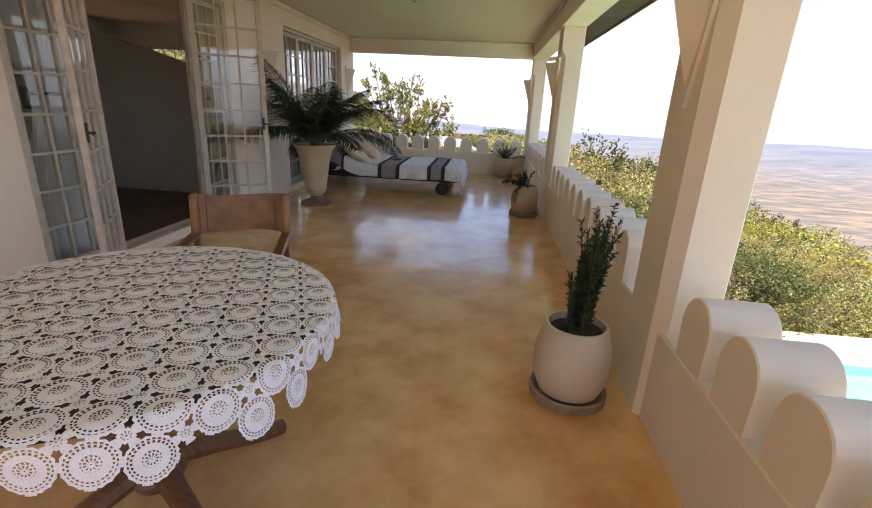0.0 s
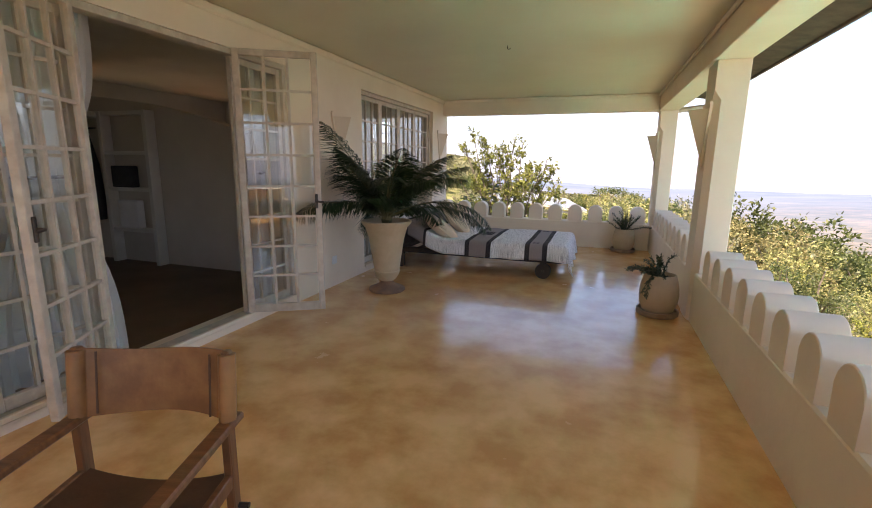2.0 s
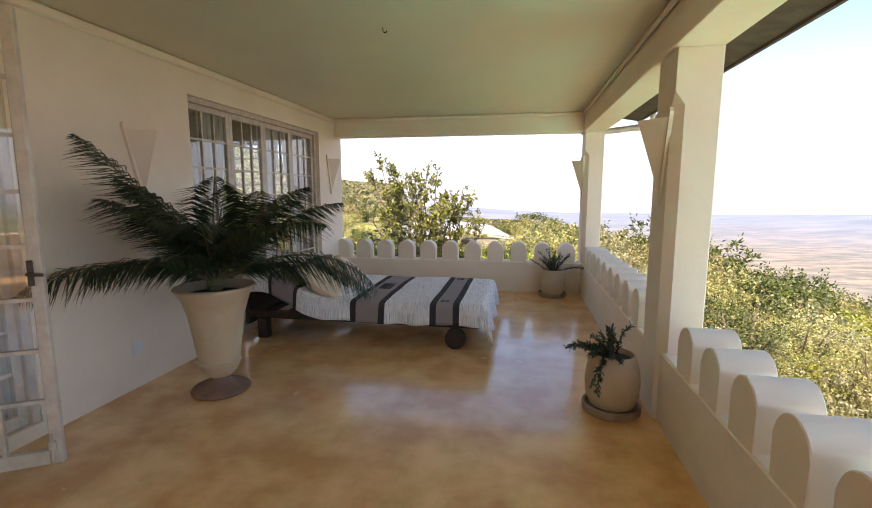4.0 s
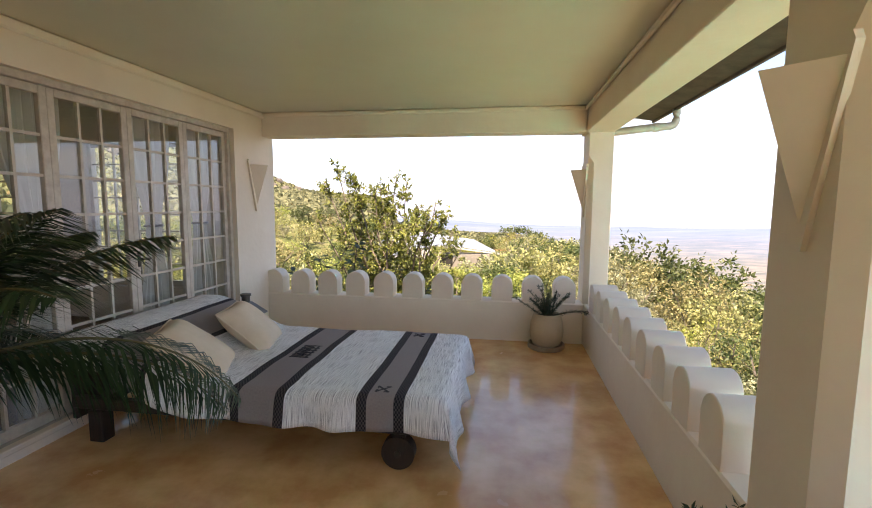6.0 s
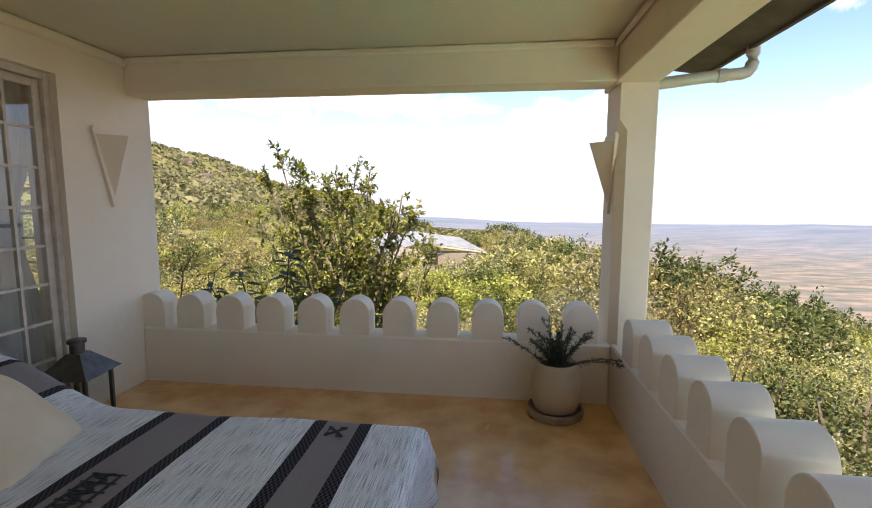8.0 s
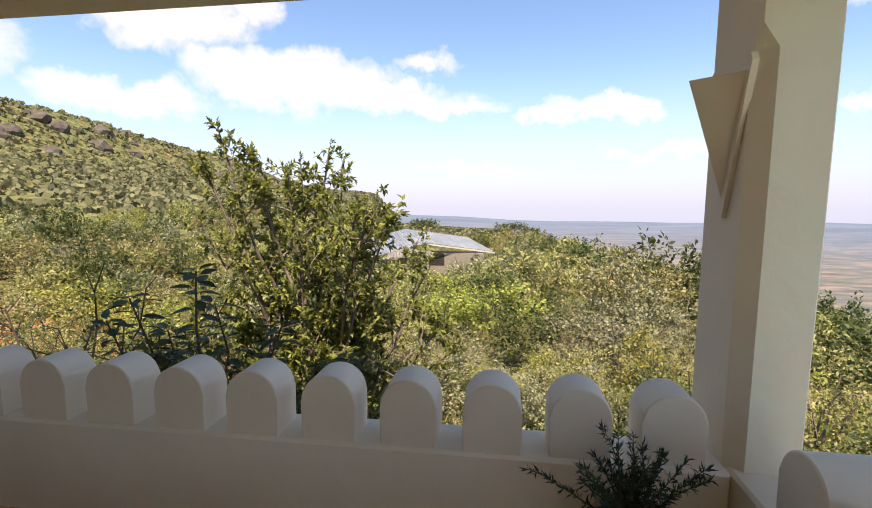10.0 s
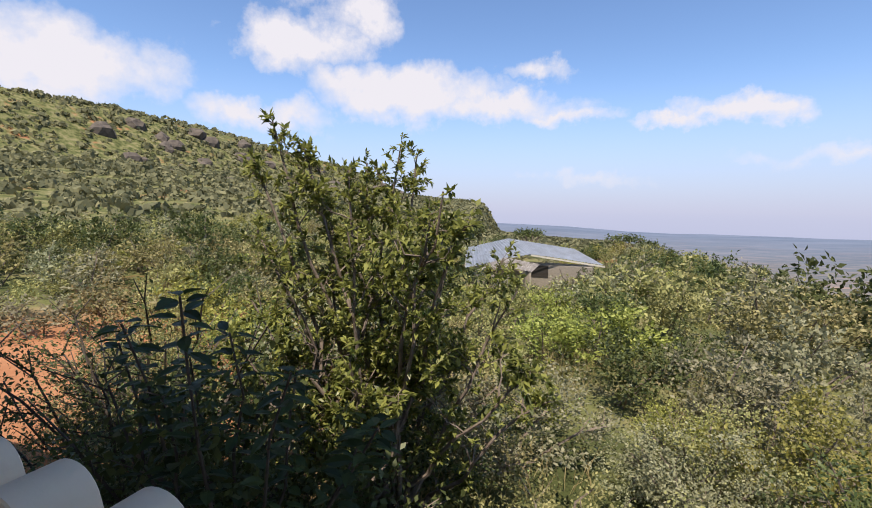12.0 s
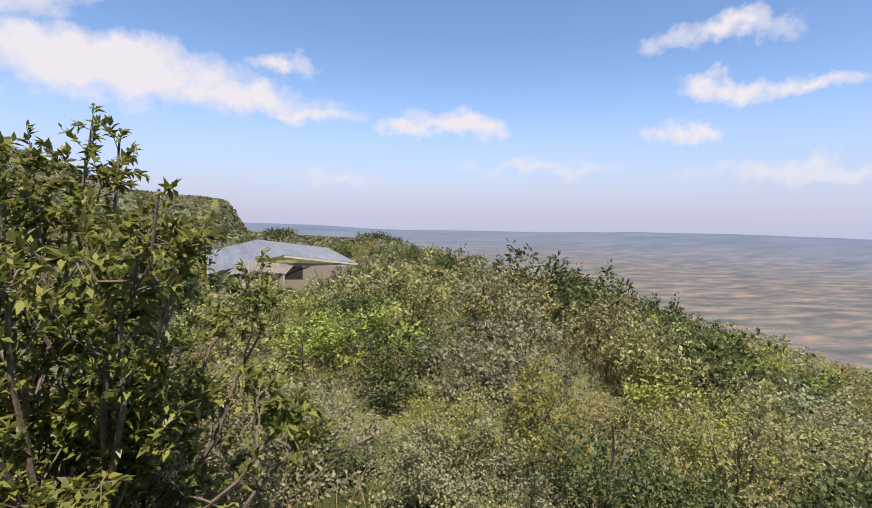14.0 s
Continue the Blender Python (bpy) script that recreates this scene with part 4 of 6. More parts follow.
def build_bed():
    x0, x1, y0, y1 = BED
    b = thing("daybed", "low dark wooden daybed with raised head and wheeled foot", "bed", (0, 0, 0))
    for y in (y0 + 0.03, y1 - 0.03):
        part("side_rail", boxes((x0, y - 0.025, 0.20, x1 - 0.03, y + 0.025, 0.275), bevel=0.006), DARKWOOD, b)
        part("leg", boxes((x0 + 0.12, y - 0.045, 0.0, x0 + 0.22, y + 0.045, 0.2), bevel=0.006), DARKWOOD, b)
        bm = bmesh.new()
        tube(bm, [(-0.42, y - 0.035, 0.095), (-0.42, y + 0.035, 0.095)], 0.095, 28)
        wheel = part("wheel", bm, DARKWOOD, b)
        bm = bmesh.new()
        tube(bm, [(-0.42, y - 0.045, 0.095), (-0.42, y + 0.045, 0.095)], 0.02, 12)
        part("hub", bm, IRON, wheel)
        part("foot_post", boxes((-0.46, y - 0.02, 0.10, -0.38, y + 0.02, 0.2), bevel=0.004), DARKWOOD, b)
    for k in range(9):
        x = x0 + 0.15 + 0.27 * k
        part("slat", boxes((x - 0.035, y0 + 0.05, 0.235, x + 0.035, y1 - 0.05, 0.26)), DARKWOOD, b)
    part("headboard", boxes((x0 - 0.03, y0 + 0.02, 0.12, x0 + 0.01, y1 - 0.02, 0.50), bevel=0.008), DARKWOOD, b)
    # mattress
    bm = bmesh.new()
    n, rows = 30, []
    for i in range(n + 1):
        x = x0 + 0.05 + (x1 - 0.02 - x0 - 0.05) * i / n
        z = 0.405 + 0.25 * (1 - smooth01(-2.36, -1.66, x))
        lo = z - 0.14 if x > -1.75 else 0.265 + (z - 0.405) * 0.8
        rows.append([bm.verts.new(p) for p in ((x, y0 + 0.03, lo), (x, y1 - 0.03, lo), (x, y1 - 0.03, z), (x, y0 + 0.03, z))])
    for a, c in zip(rows, rows[1:]):
        for k in range(4):
            bm.faces.new((a[k], a[(k + 1) % 4], c[(k + 1) % 4], c[k]))
    bm.faces.new(rows[0])
    bm.faces.new(list(reversed(rows[-1])))
    bmesh.ops.recalc_face_normals(bm, faces=bm.faces)
    part("mattress", bm, LINEN, b)
    # the bedspread, a sheet that follows the mattress and hangs over three sides
    us = [i * 0.03 for i in range(int(2.62 / 0.03) + 1)]
    half = (y1 - y0) / 2
    vs = [-0.84 + 0.03 * i for i in range(57)]
    verts, uvs, faces = [], [], []
    length = x1 - x0
    for u in us:
        for v in vs:
            x = x0 + min(u, length)
            over_u = max(0.0, u - length)
            over_v = max(0.0, abs(v) - half)
            sgn = -1 if v < 0 else 1
            y = (y0 + y1) / 2 + sgn * min(abs(v), half)
            z = 0.418 + 0.25 * (1 - smooth01(-2.36, -1.66, x))
            z += 0.010 * noise.noise((x * 2.5, y * 3, 1.5)) + 0.004 * noise.noise((x * 9, y * 4, 5.0))
            if over_v > 0:
                wav = 0.022 * math.sin(u * 11 + 1.3 * math.sin(u * 4)) + 0.012 * math.sin(u * 23)
                z -= over_v * 0.97
                y += sgn * (0.015 + min(over_v, 0.05) * 0.3 + over_v * (0.10 + wav * 4.5))
            if over_u > 0:
                wav = 0.02 * math.sin(v * 12 + 1) + 0.01 * math.sin(v * 27)
                z -= over_u * 0.97 * (0.55 if over_v > 0 else 1.0)
                x += 0.015 + min(over_u, 0.05) * 0.3 + over_u * (0.12 + wav * 5)
                if over_v > 0:
                    x += over_v * 0.25
                    y += sgn * over_u * 0.1
            z = max(z, 0.02)
            verts.append((x, y, z))
            uvs.append((u, v))
    nv = len(vs)
    for i in range(len(us) - 1):
        for j in range(nv - 1):
            faces.append((i * nv + j, (i + 1) * nv + j, (i + 1) * nv + j + 1, i * nv + j + 1))
    me = bpy.data.meshes.new("bedspread")
    me.from_pydata(verts, [], faces)
    lay = me.uv_layers.new(name="weave")
    for lp in me.loops:
        lay.data[lp.index].uv = uvs[lp.vertex_index]
    me.materials.append(cloth_material())
    me.polygons.foreach_set("use_smooth", [True] * len(me.polygons))
    sp = tagged(new("bedspread", me), "white and grey striped woven bedspread with black embroidered bands", "bedspread")
    sol = sp.modifiers.new("thick", "SOLIDIFY")
    sol.thickness, sol.offset = 0.004, 1

    # embroidered motifs on the grey bands
    def motif(x, y, big):
        bm = bmesh.new()
        z = 0.428
        if big:
            for k in range(5):
                for s in (-1, 1):
                    beam(bm, (x - 0.045, y - 0.11 + 0.055 * k, z), (x + 0.02, y - 0.11 + 0.055 * k + 0.02 * s, z), 0.009, 0.004)
            for d in (-0.055, 0.0, 0.05):
                beam(bm, (x + d, y - 0.13, z), (x + d, y + 0.13, z), 0.012, 0.004)
            for k in range(6):
                beam(bm, (x - 0.07, y - 0.125 + 0.05 * k, z), (x + 0.07, y - 0.125 + 0.05 * k, z), 0.006, 0.004)
        else:
            for a in (45, 135):
                c, s = math.cos(radians(a)), math.sin(radians(a))
                beam(bm, (x - 0.055 * c, y - 0.055 * s, z), (x + 0.055 * c, y + 0.055 * s, z), 0.013, 0.004)
                for q in (-1, 1):
                    beam(bm, (x + q * 0.03 * c - 0.018 * s, y + q * 0.03 * s + 0.018 * c, z), (x + q * 0.055 * c, y + q * 0.055 * s, z), 0.009, 0.004)
        part("embroidery", bm, BLACKTHREAD, sp, "black stitched motif")

    motif(-1.245, 6.86, True)
    motif(-0.52, 6.29, False)
    motif(-0.52, 7.40, False)

    # two cushions leaning on the raised head
    def cushion(at, turn, tilt, size):
        bm = bmesh.new()
        n = 16
        top, bot = [], []
        for i in range(n + 1):
            ra, rb = [], []
            for j in range(n + 1):
                u, v = 2 * i / n - 1, 2 * j / n - 1
                pinch = 1 - 0.07 * (1 - abs(u)) * abs(v) ** 3
                pinch2 = 1 - 0.07 * (1 - abs(v)) * abs(u) ** 3
                h = 0.10 * ((1 - u ** 4) * (1 - v ** 4)) ** 0.55 + 0.006 * noise.noise((u * 2 + at[1], v * 2, 1))
                edge = max(abs(u), abs(v)) >= 1
                ra.append(bm.verts.new((u * size * pinch2, v * size * pinch, 0.003 if edge else h)))
                rb.append(bm.verts.new((u * size * pinch2, v * size * pinch, -0.003 if edge else -h * 0.8)))
            top.append(ra)
            bot.append(rb)
        for i in range(n):
            for j in range(n):
                bm.faces.new((top[i][j], top[i + 1][j], top[i + 1][j + 1], top[i][j + 1]))
                bm.faces.new((bot[i][j], bot[i][j + 1], bot[i + 1][j + 1], bot[i + 1][j]))
        ring = [(i, 0) for i in range(n)] + [(n, j) for j in range(n)] + [(i, n) for i in range(n, 0, -1)] + [(0, j) for j in range(n, 0, -1)]
        for (a, b_), (c, d) in zip(ring, ring[1:] + ring[:1]):
            bm.faces.new((top[a][b_], bot[a][b_], bot[c][d], top[c][d]))
        bmesh.ops.recalc_face_normals(bm, faces=bm.faces)
        ob = part("cushion", bm, LINEN, None, "", True)
        ob.matrix_basis = pose(*at, 0, tilt, turn)
        tagged(ob, "square cream linen cushion leaning on the raised bed head", "cushion", "cushions on the daybed")
        fr = bmesh.new()
        pts = [Vector((u * size * 1.0, v * size * 1.0, 0)) for u, v in ((-1, -1), (1, -1), (1, 1), (-1, 1))]
        for a, c in zip(pts, pts[1:] + pts[:1]):
            mid = (a + c) / 2 * 0.965
            tube(fr, [a, a * 0.5 + mid * 0.5, mid, c * 0.5 + mid * 0.5, c], 0.006, 5)
        part("piping", fr, LINEN, ob)

    cushion((-1.83, 6.47, 0.515), 24, 38, 0.265)
    cushion((-1.77, 7.04, 0.53), 14, 42, 0.235)


def foliage_mesh(name, pos, along, up, length, width, mat, droop=0.15):
    """Many leaves as bent, pointed quads: at pos, growing along, with faces turned to up."""
    pos, along, up = (np.asarray(a, float) for a in (pos, along, up))
    n = len(pos)
    length, width = np.broadcast_to(length, n)[:, None], np.broadcast_to(width, n)[:, None]
    al = along / np.maximum(1e-6, np.linalg.norm(along, axis=1, keepdims=True))
    side = np.cross(al, up)
    side /= np.maximum(1e-6, np.linalg.norm(side, axis=1, keepdims=True))
    nor = np.cross(side, al)
    mid = pos + al * length * 0.45 + nor * length * 0.05
    tip = pos + al * length - nor * length * droop
    v = np.stack([pos, mid - side * width / 2, tip, mid + side * width / 2], axis=1).reshape(-1, 3)
    me = bpy.data.meshes.new(name)
    me.vertices.add(4 * n)
    me.vertices.foreach_set("co", v.ravel())
    me.loops.add(4 * n)
    me.loops.foreach_set("vertex_index", np.arange(4 * n, dtype=np.int32))
    me.polygons.add(n)
    me.polygons.foreach_set("loop_start", np.arange(0, 4 * n, 4, dtype=np.int32))
    me.update()
    me.validate()
    me.materials.append(mat)
    return me


PALMLEAF = leaf_material("palm leaf", (0.018, 0.040, 0.016), (0.040, 0.075, 0.026), 0.15, 0.4)
PALMSTEM = material("palm stem", (0.09, 0.085, 0.03), (0.12, 0.10, 0.04), rough=0.6)
SUCCULENT = leaf_material("grey-green succulent", (0.05, 0.075, 0.045), (0.10, 0.13, 0.075), 0.1)
NEEDLES = leaf_material("blue-green needles", (0.035, 0.052, 0.028), (0.065, 0.085, 0.042), 0.15)


def build_palm():
    rng = np.random.default_rng(5)
    c = np.array((-1.975, 5.06))
    pot = thing("urn_planter", "tall cream clay urn on a round terracotta foot", "planter", (c[0], c[1], 0))
    part("foot", lathe(bmesh.new(), [(0.19, 0.0), (0.20, 0.012), (0.195, 0.028), (0.16, 0.045), (0.09, 0.075), (0.07, 0.10), (0.07, 0.12)], 36), RUST, pot, "terracotta foot", True)
    body = lathe(bmesh.new(), [(0.075, 0.115), (0.10, 0.135), (0.125, 0.17), (0.138, 0.205), (0.145, 0.215), (0.145, 0.228), (0.138, 0.235), (0.165, 0.42), (0.19, 0.58), (0.225, 0.70),
                               (0.262, 0.745), (0.272, 0.76), (0.268, 0.772), (0.25, 0.775), (0.225, 0.74), (0.20, 0.70), (0.0, 0.70)], 40, 0.004)
    part("bowl", body, POT, pot, "", True)
    so = bmesh.new()
    lathe(so, [(0.0, 0.705), (0.2, 0.715), (0.1, 0.735), (0.0, 0.745)], 20)
    part("soil", so, SOIL, pot, "dark soil", True)
    palm = thing("potted_palm", "dark green feathery palm growing from the urn", "palm", (c[0], c[1], 0))
    tr = bmesh.new()
    tube(tr, [(0, 0, 0.70), (0.005, 0.0, 0.78), (0, 0.01, 0.86)], [0.055, 0.06, 0.035], 10)
    part("trunk", tr, PALMSTEM, palm)
    fr = [(-152, 30, 1.12, 0.5), (-148, 62, 1.22, 0.16), (-132, 70, 0.92, 0.30), (-165, 56, 0.95, 0.3), (66, 30, 1.3, 0.72), (58, 50, 1.1, 0.36), (100, 50, 1.1, 0.5), (30, 25, 0.85, 0.7),
          (0, 60, 0.9, 0.4), (-60, 48, 0.8, 0.5), (150, 58, 0.9, 0.5), (-20, 74, 0.85, 0.35), (45, 66, 0.88, 0.45), (-85, 55, 0.85, 0.4), (118, 50, 0.95, 0.45), (-40, 18, 0.75, 0.8),
          (85, 62, 1.0, 0.35), (-150, 40, 0.8, 0.6), (170, 46, 0.7, 0.5), (15, 76, 0.82, 0.4), (-110, 74, 0.86, 0.35), (66, 24, 1.22, 0.65), (-8, 32, 0.8, 0.7), (140, 68, 0.98, 0.35)]
    for az, el, length, bend in fr:
        a, e = radians(az), radians(el)
        out = np.array((math.sin(a), math.cos(a), 0.0))
        pts, n = [], 26
        p = np.array((0, 0, 0.80)) + out * 0.02
        ang = e
        for i in range(n):
            pts.append(p.copy())
            p = p + (out * math.cos(ang) + np.array((0, 0, math.sin(ang)))) * length / n
            ang -= bend * 2.4 / n * (0.5 + i / n)
        # keep clear of the wall
        for q in pts:
            q[0] = max(q[0], WALL_X + 0.05 - c[0])
        frond = part("frond_stem", tube(bmesh.new(), pts, [0.008 * (1 - 0.8 * i / n) + 0.001 for i in range(n)], 5), PALMSTEM, palm)
        P, A, U, W, Ls = [], [], [], [], []
        for i in np.linspace(3, n - 1.01, 92):
            k = int(i)
            f = i - k
            q = pts[k] * (1 - f) + pts[k + 1] * f
            d = pts[k + 1] - pts[k]
            d = d / (np.linalg.norm(d) + 1e-9)
            sd = np.cross(d, (0, 0, 1.0))
            sd /= np.linalg.norm(sd) + 1e-9
            nn = np.cross(sd, d)
            prof = math.sin(math.pi * min(1, (i - 2) / (n - 2) * 0.9 + 0.12)) ** 0.7
            for s in (-1, 1):
                v = sd * s * 0.8 + d * 0.7 + nn * 0.05 + rng.normal(0, 0.06, 3) + np.array((0, 0, -0.2))
                P.append(q)
                A.append(v)
                U.append(nn + rng.normal(0, 0.12, 3))
                Ls.append(0.32 * prof * rng.uniform(0.85, 1.1) * (0.75 + 0.3 * length))
                W.append(0.0105)
        me = foliage_mesh("leaf_blade", P, A, U, np.array(Ls), np.array(W), PALMLEAF, 0.36)
        part("leaf_blade", me, None, frond)


def round_pot(name, label, at, r, h, mat, saucer_r):
    t = thing(name, label, "planter", (at[0], at[1], 0), "round clay pots")
    part("saucer", lathe(bmesh.new(), [(saucer_r * 0.92, 0.0), (saucer_r, 0.012), (saucer_r * 1.01, 0.05), (saucer_r * 0.97, 0.058), (saucer_r * 0.9, 0.055), (saucer_r * 0.88, 0.03), (0, 0.028)], 32, 0.006), SAUCER, t, "weathered clay saucer", True)
    prof = [(r * 0.62, 0.03), (r * 0.80, 0.05), (r * 0.96, h * 0.32), (r, h * 0.52), (r * 0.95, h * 0.74), (r * 0.83, h * 0.93), (r * 0.80, h * 0.985), (r * 0.78, h), (r * 0.72, h), (r * 0.70, h * 0.95), (r * 0.70, h * 0.9), (0, h * 0.9)]
    part("bowl", lathe(bmesh.new(), prof, 36, 0.006, 3), mat, t, "", True)
    so = bmesh.new()
    lathe(so, [(0.0, h * 0.905), (r * 0.69, h * 0.91), (r * 0.4, h * 0.945), (0, h * 0.95)], 18)
    part("soil", so, SOIL, t, "dark soil", True)
    return t


def sprigs(name, label, at, z0, mat, shoots, leaf, width, per, seed, stem=0.004, category="plant"):
    """A plant of bending shoots set with small leaves. shoots: direction, length, bend."""
    rng = np.random.default_rng(seed)
    t = thing(name, label, category, (at[0], at[1], 0))
    P, A, U, Ls = [], [], [], []
    for (dx, dy, dz), length, bend in shoots:
        d = np.array((dx, dy, dz), float)
        d /= np.linalg.norm(d)
        p = np.array((rng.normal(0, 0.015), rng.normal(0, 0.015), z0)) + np.array((dx, dy, 0)) * 0.03
        pts = []
        for i in range(9):
            pts.append(p.copy())
            p = p + d * length / 8
            d = d + np.array((0, 0, -bend / 8)) + rng.normal(0, 0.05, 3)
            d /= np.linalg.norm(d)
        part("stem", tube(bmesh.new(), pts, [stem * (1 - 0.7 * i / 8) for i in range(9)], 4), PALMSTEM, t)
        for i in range(per):
            f = rng.uniform(0.6, 7.99)
            k = int(f)
            q = pts[k] * (1 - f + k) + pts[k + 1] * (f - k)
            dd = pts[k + 1] - pts[k]
            dd /= np.linalg.norm(dd)
            P.append(q)
            A.append(dd * 0.8 + rng.normal(0, 0.6, 3))
            U.append(rng.normal(0, 1, 3))
            Ls.append(leaf * rng.uniform(0.6, 1.2))
    part("foliage", foliage_mesh("foliage", P, A, U, np.array(Ls), width, mat), None, t)
    return t


def build_pots():
    rng = random.Random(8)
    round_pot("clay_pot", "pale round clay pot on a dark saucer by the parapet", (0.70, 1.265), 0.180, 0.39, POT_PALE, 0.182)
    sh = []
    for k in range(95):
        a = rng.uniform(0, 6.28)
        s = rng.uniform(0.0, 0.12)
        sh.append(((math.cos(a) * s + 0.06, math.sin(a) * s, 1.0), rng.uniform(0.32, 0.66) * (1 - 4.8 * s), rng.uniform(0, 0.1)))
    sprigs("conifer", "dark blue-green upright needle bush in the pot", (0.70, 1.265), 0.345, NEEDLES, sh, 0.030, 0.007, 150, 4, category="potted plant")
    round_pot("clay_pot", "round clay pot on a dark saucer against the column", (0.757, 5.24), 0.172, 0.39, POT, 0.185)
    sh = [((-1.0, -0.4, 0.9), 0.28, 1.3), ((-0.6, -0.8, 1.2), 0.26, 1.2), ((-0.9, 0.1, 0.7), 0.26, 1.5), ((-0.5, -0.9, 0.5), 0.3, 2.2), ((-0.2, -0.5, 1.4), 0.22, 0.6), ((-0.35, -0.95, 0.35), 0.33, 2.4)]
    sh += [((rng.uniform(-1, 0.3), rng.uniform(-1, 0.4), rng.uniform(0.6, 1.5)), rng.uniform(0.14, 0.26), rng.uniform(0.4, 1.6)) for _ in range(16)]
    sprigs("trailing_succulent", "grey-green succulent trailing over the pot rim", (0.725, 5.22), 0.36, SUCCULENT, sh, 0.034, 0.010, 80, 6, 0.006, category="potted plant")
    round_pot("clay_pot", "round clay pot on a saucer in the parapet corner", (0.60, 8.61), 0.172, 0.37, POT, 0.188)
    sh = [((1.0, -0.15, 0.35), 0.42, 0.35), ((0.9, -0.4, 0.5), 0.38, 0.7), ((-1.0, -0.1, 0.55), 0.36, 0.3), ((-0.7, -0.3, 1.2), 0.38, 0.3), ((-0.25, 0, 1.6), 0.38, 0.1), ((0.15, 0, 1.5), 0.30, 0.1)]
    sh += [((rng.uniform(-1, 1), rng.uniform(-0.8, 0.4), rng.uniform(0.5, 1.5)), rng.uniform(0.16, 0.32), rng.uniform(0.1, 0.9)) for _ in range(20)]
    sprigs("trailing_rosemary", "dark green rosemary spreading from the pot", (0.60, 8.61), 0.34, NEEDLES, sh, 0.034, 0.006, 110, 7, category="potted plant")


def sconce(at, turn):
    """An inverted half-cone wall light of plaster; local +x points away from the wall."""
    s = thing("wall_sconce", "cream plaster wall light shaped as an inverted half cone", "wall light", at, "veranda wall lights", turn)
    bm = bmesh.new()
    n, h, r = 2, 0.46, 0.145
    ang = [-math.pi / 2 + math.pi * i / n for i in range(n + 1)]
    top = [bm.verts.new((max(0.004, r * 1.1 * math.cos(a)), r * math.sin(a), h)) for a in ang]
    tip = [bm.verts.new((0.004 + 0.006 * math.cos(a), 0.006 * math.sin(a), 0)) for a in ang]
    for i in range(n):
        bm.faces.new((tip[i], tip[i + 1], top[i + 1], top[i]))
    bm.faces.new(top[:1] + top[1:])
    bm.faces.new(list(reversed(tip)))
    bm.faces.new((tip[0], top[0], top[-1], tip[-1]))
    bmesh.ops.recalc_face_normals(bm, faces=bm.faces)
    part("shade", bm, PLASTER, s)
    bm = bmesh.new()
    pr = [(-0.016, -0.045), (0.016, -0.045), (0.185, h + 0.03), (0.17, h + 0.055), (-0.17, h + 0.055), (-0.185, h + 0.03)]
    f = [bm.verts.new((0.0, y * 0.82, z)) for y, z in pr]
    g = [bm.verts.new((0.022, y * 0.82, z)) for y, z in pr]
    bm.faces.new(f)
    bm.faces.new(list(reversed(g)))
    for i in range(len(pr)):
        j = (i + 1) % len(pr)
        bm.faces.new((f[i], f[j], g[j], g[i]))
    bmesh.ops.recalc_face_normals(bm, faces=bm.faces)
    bo = part("backplate", bm, PLASTER, s)
    bo.location.x = -0.002
    return s


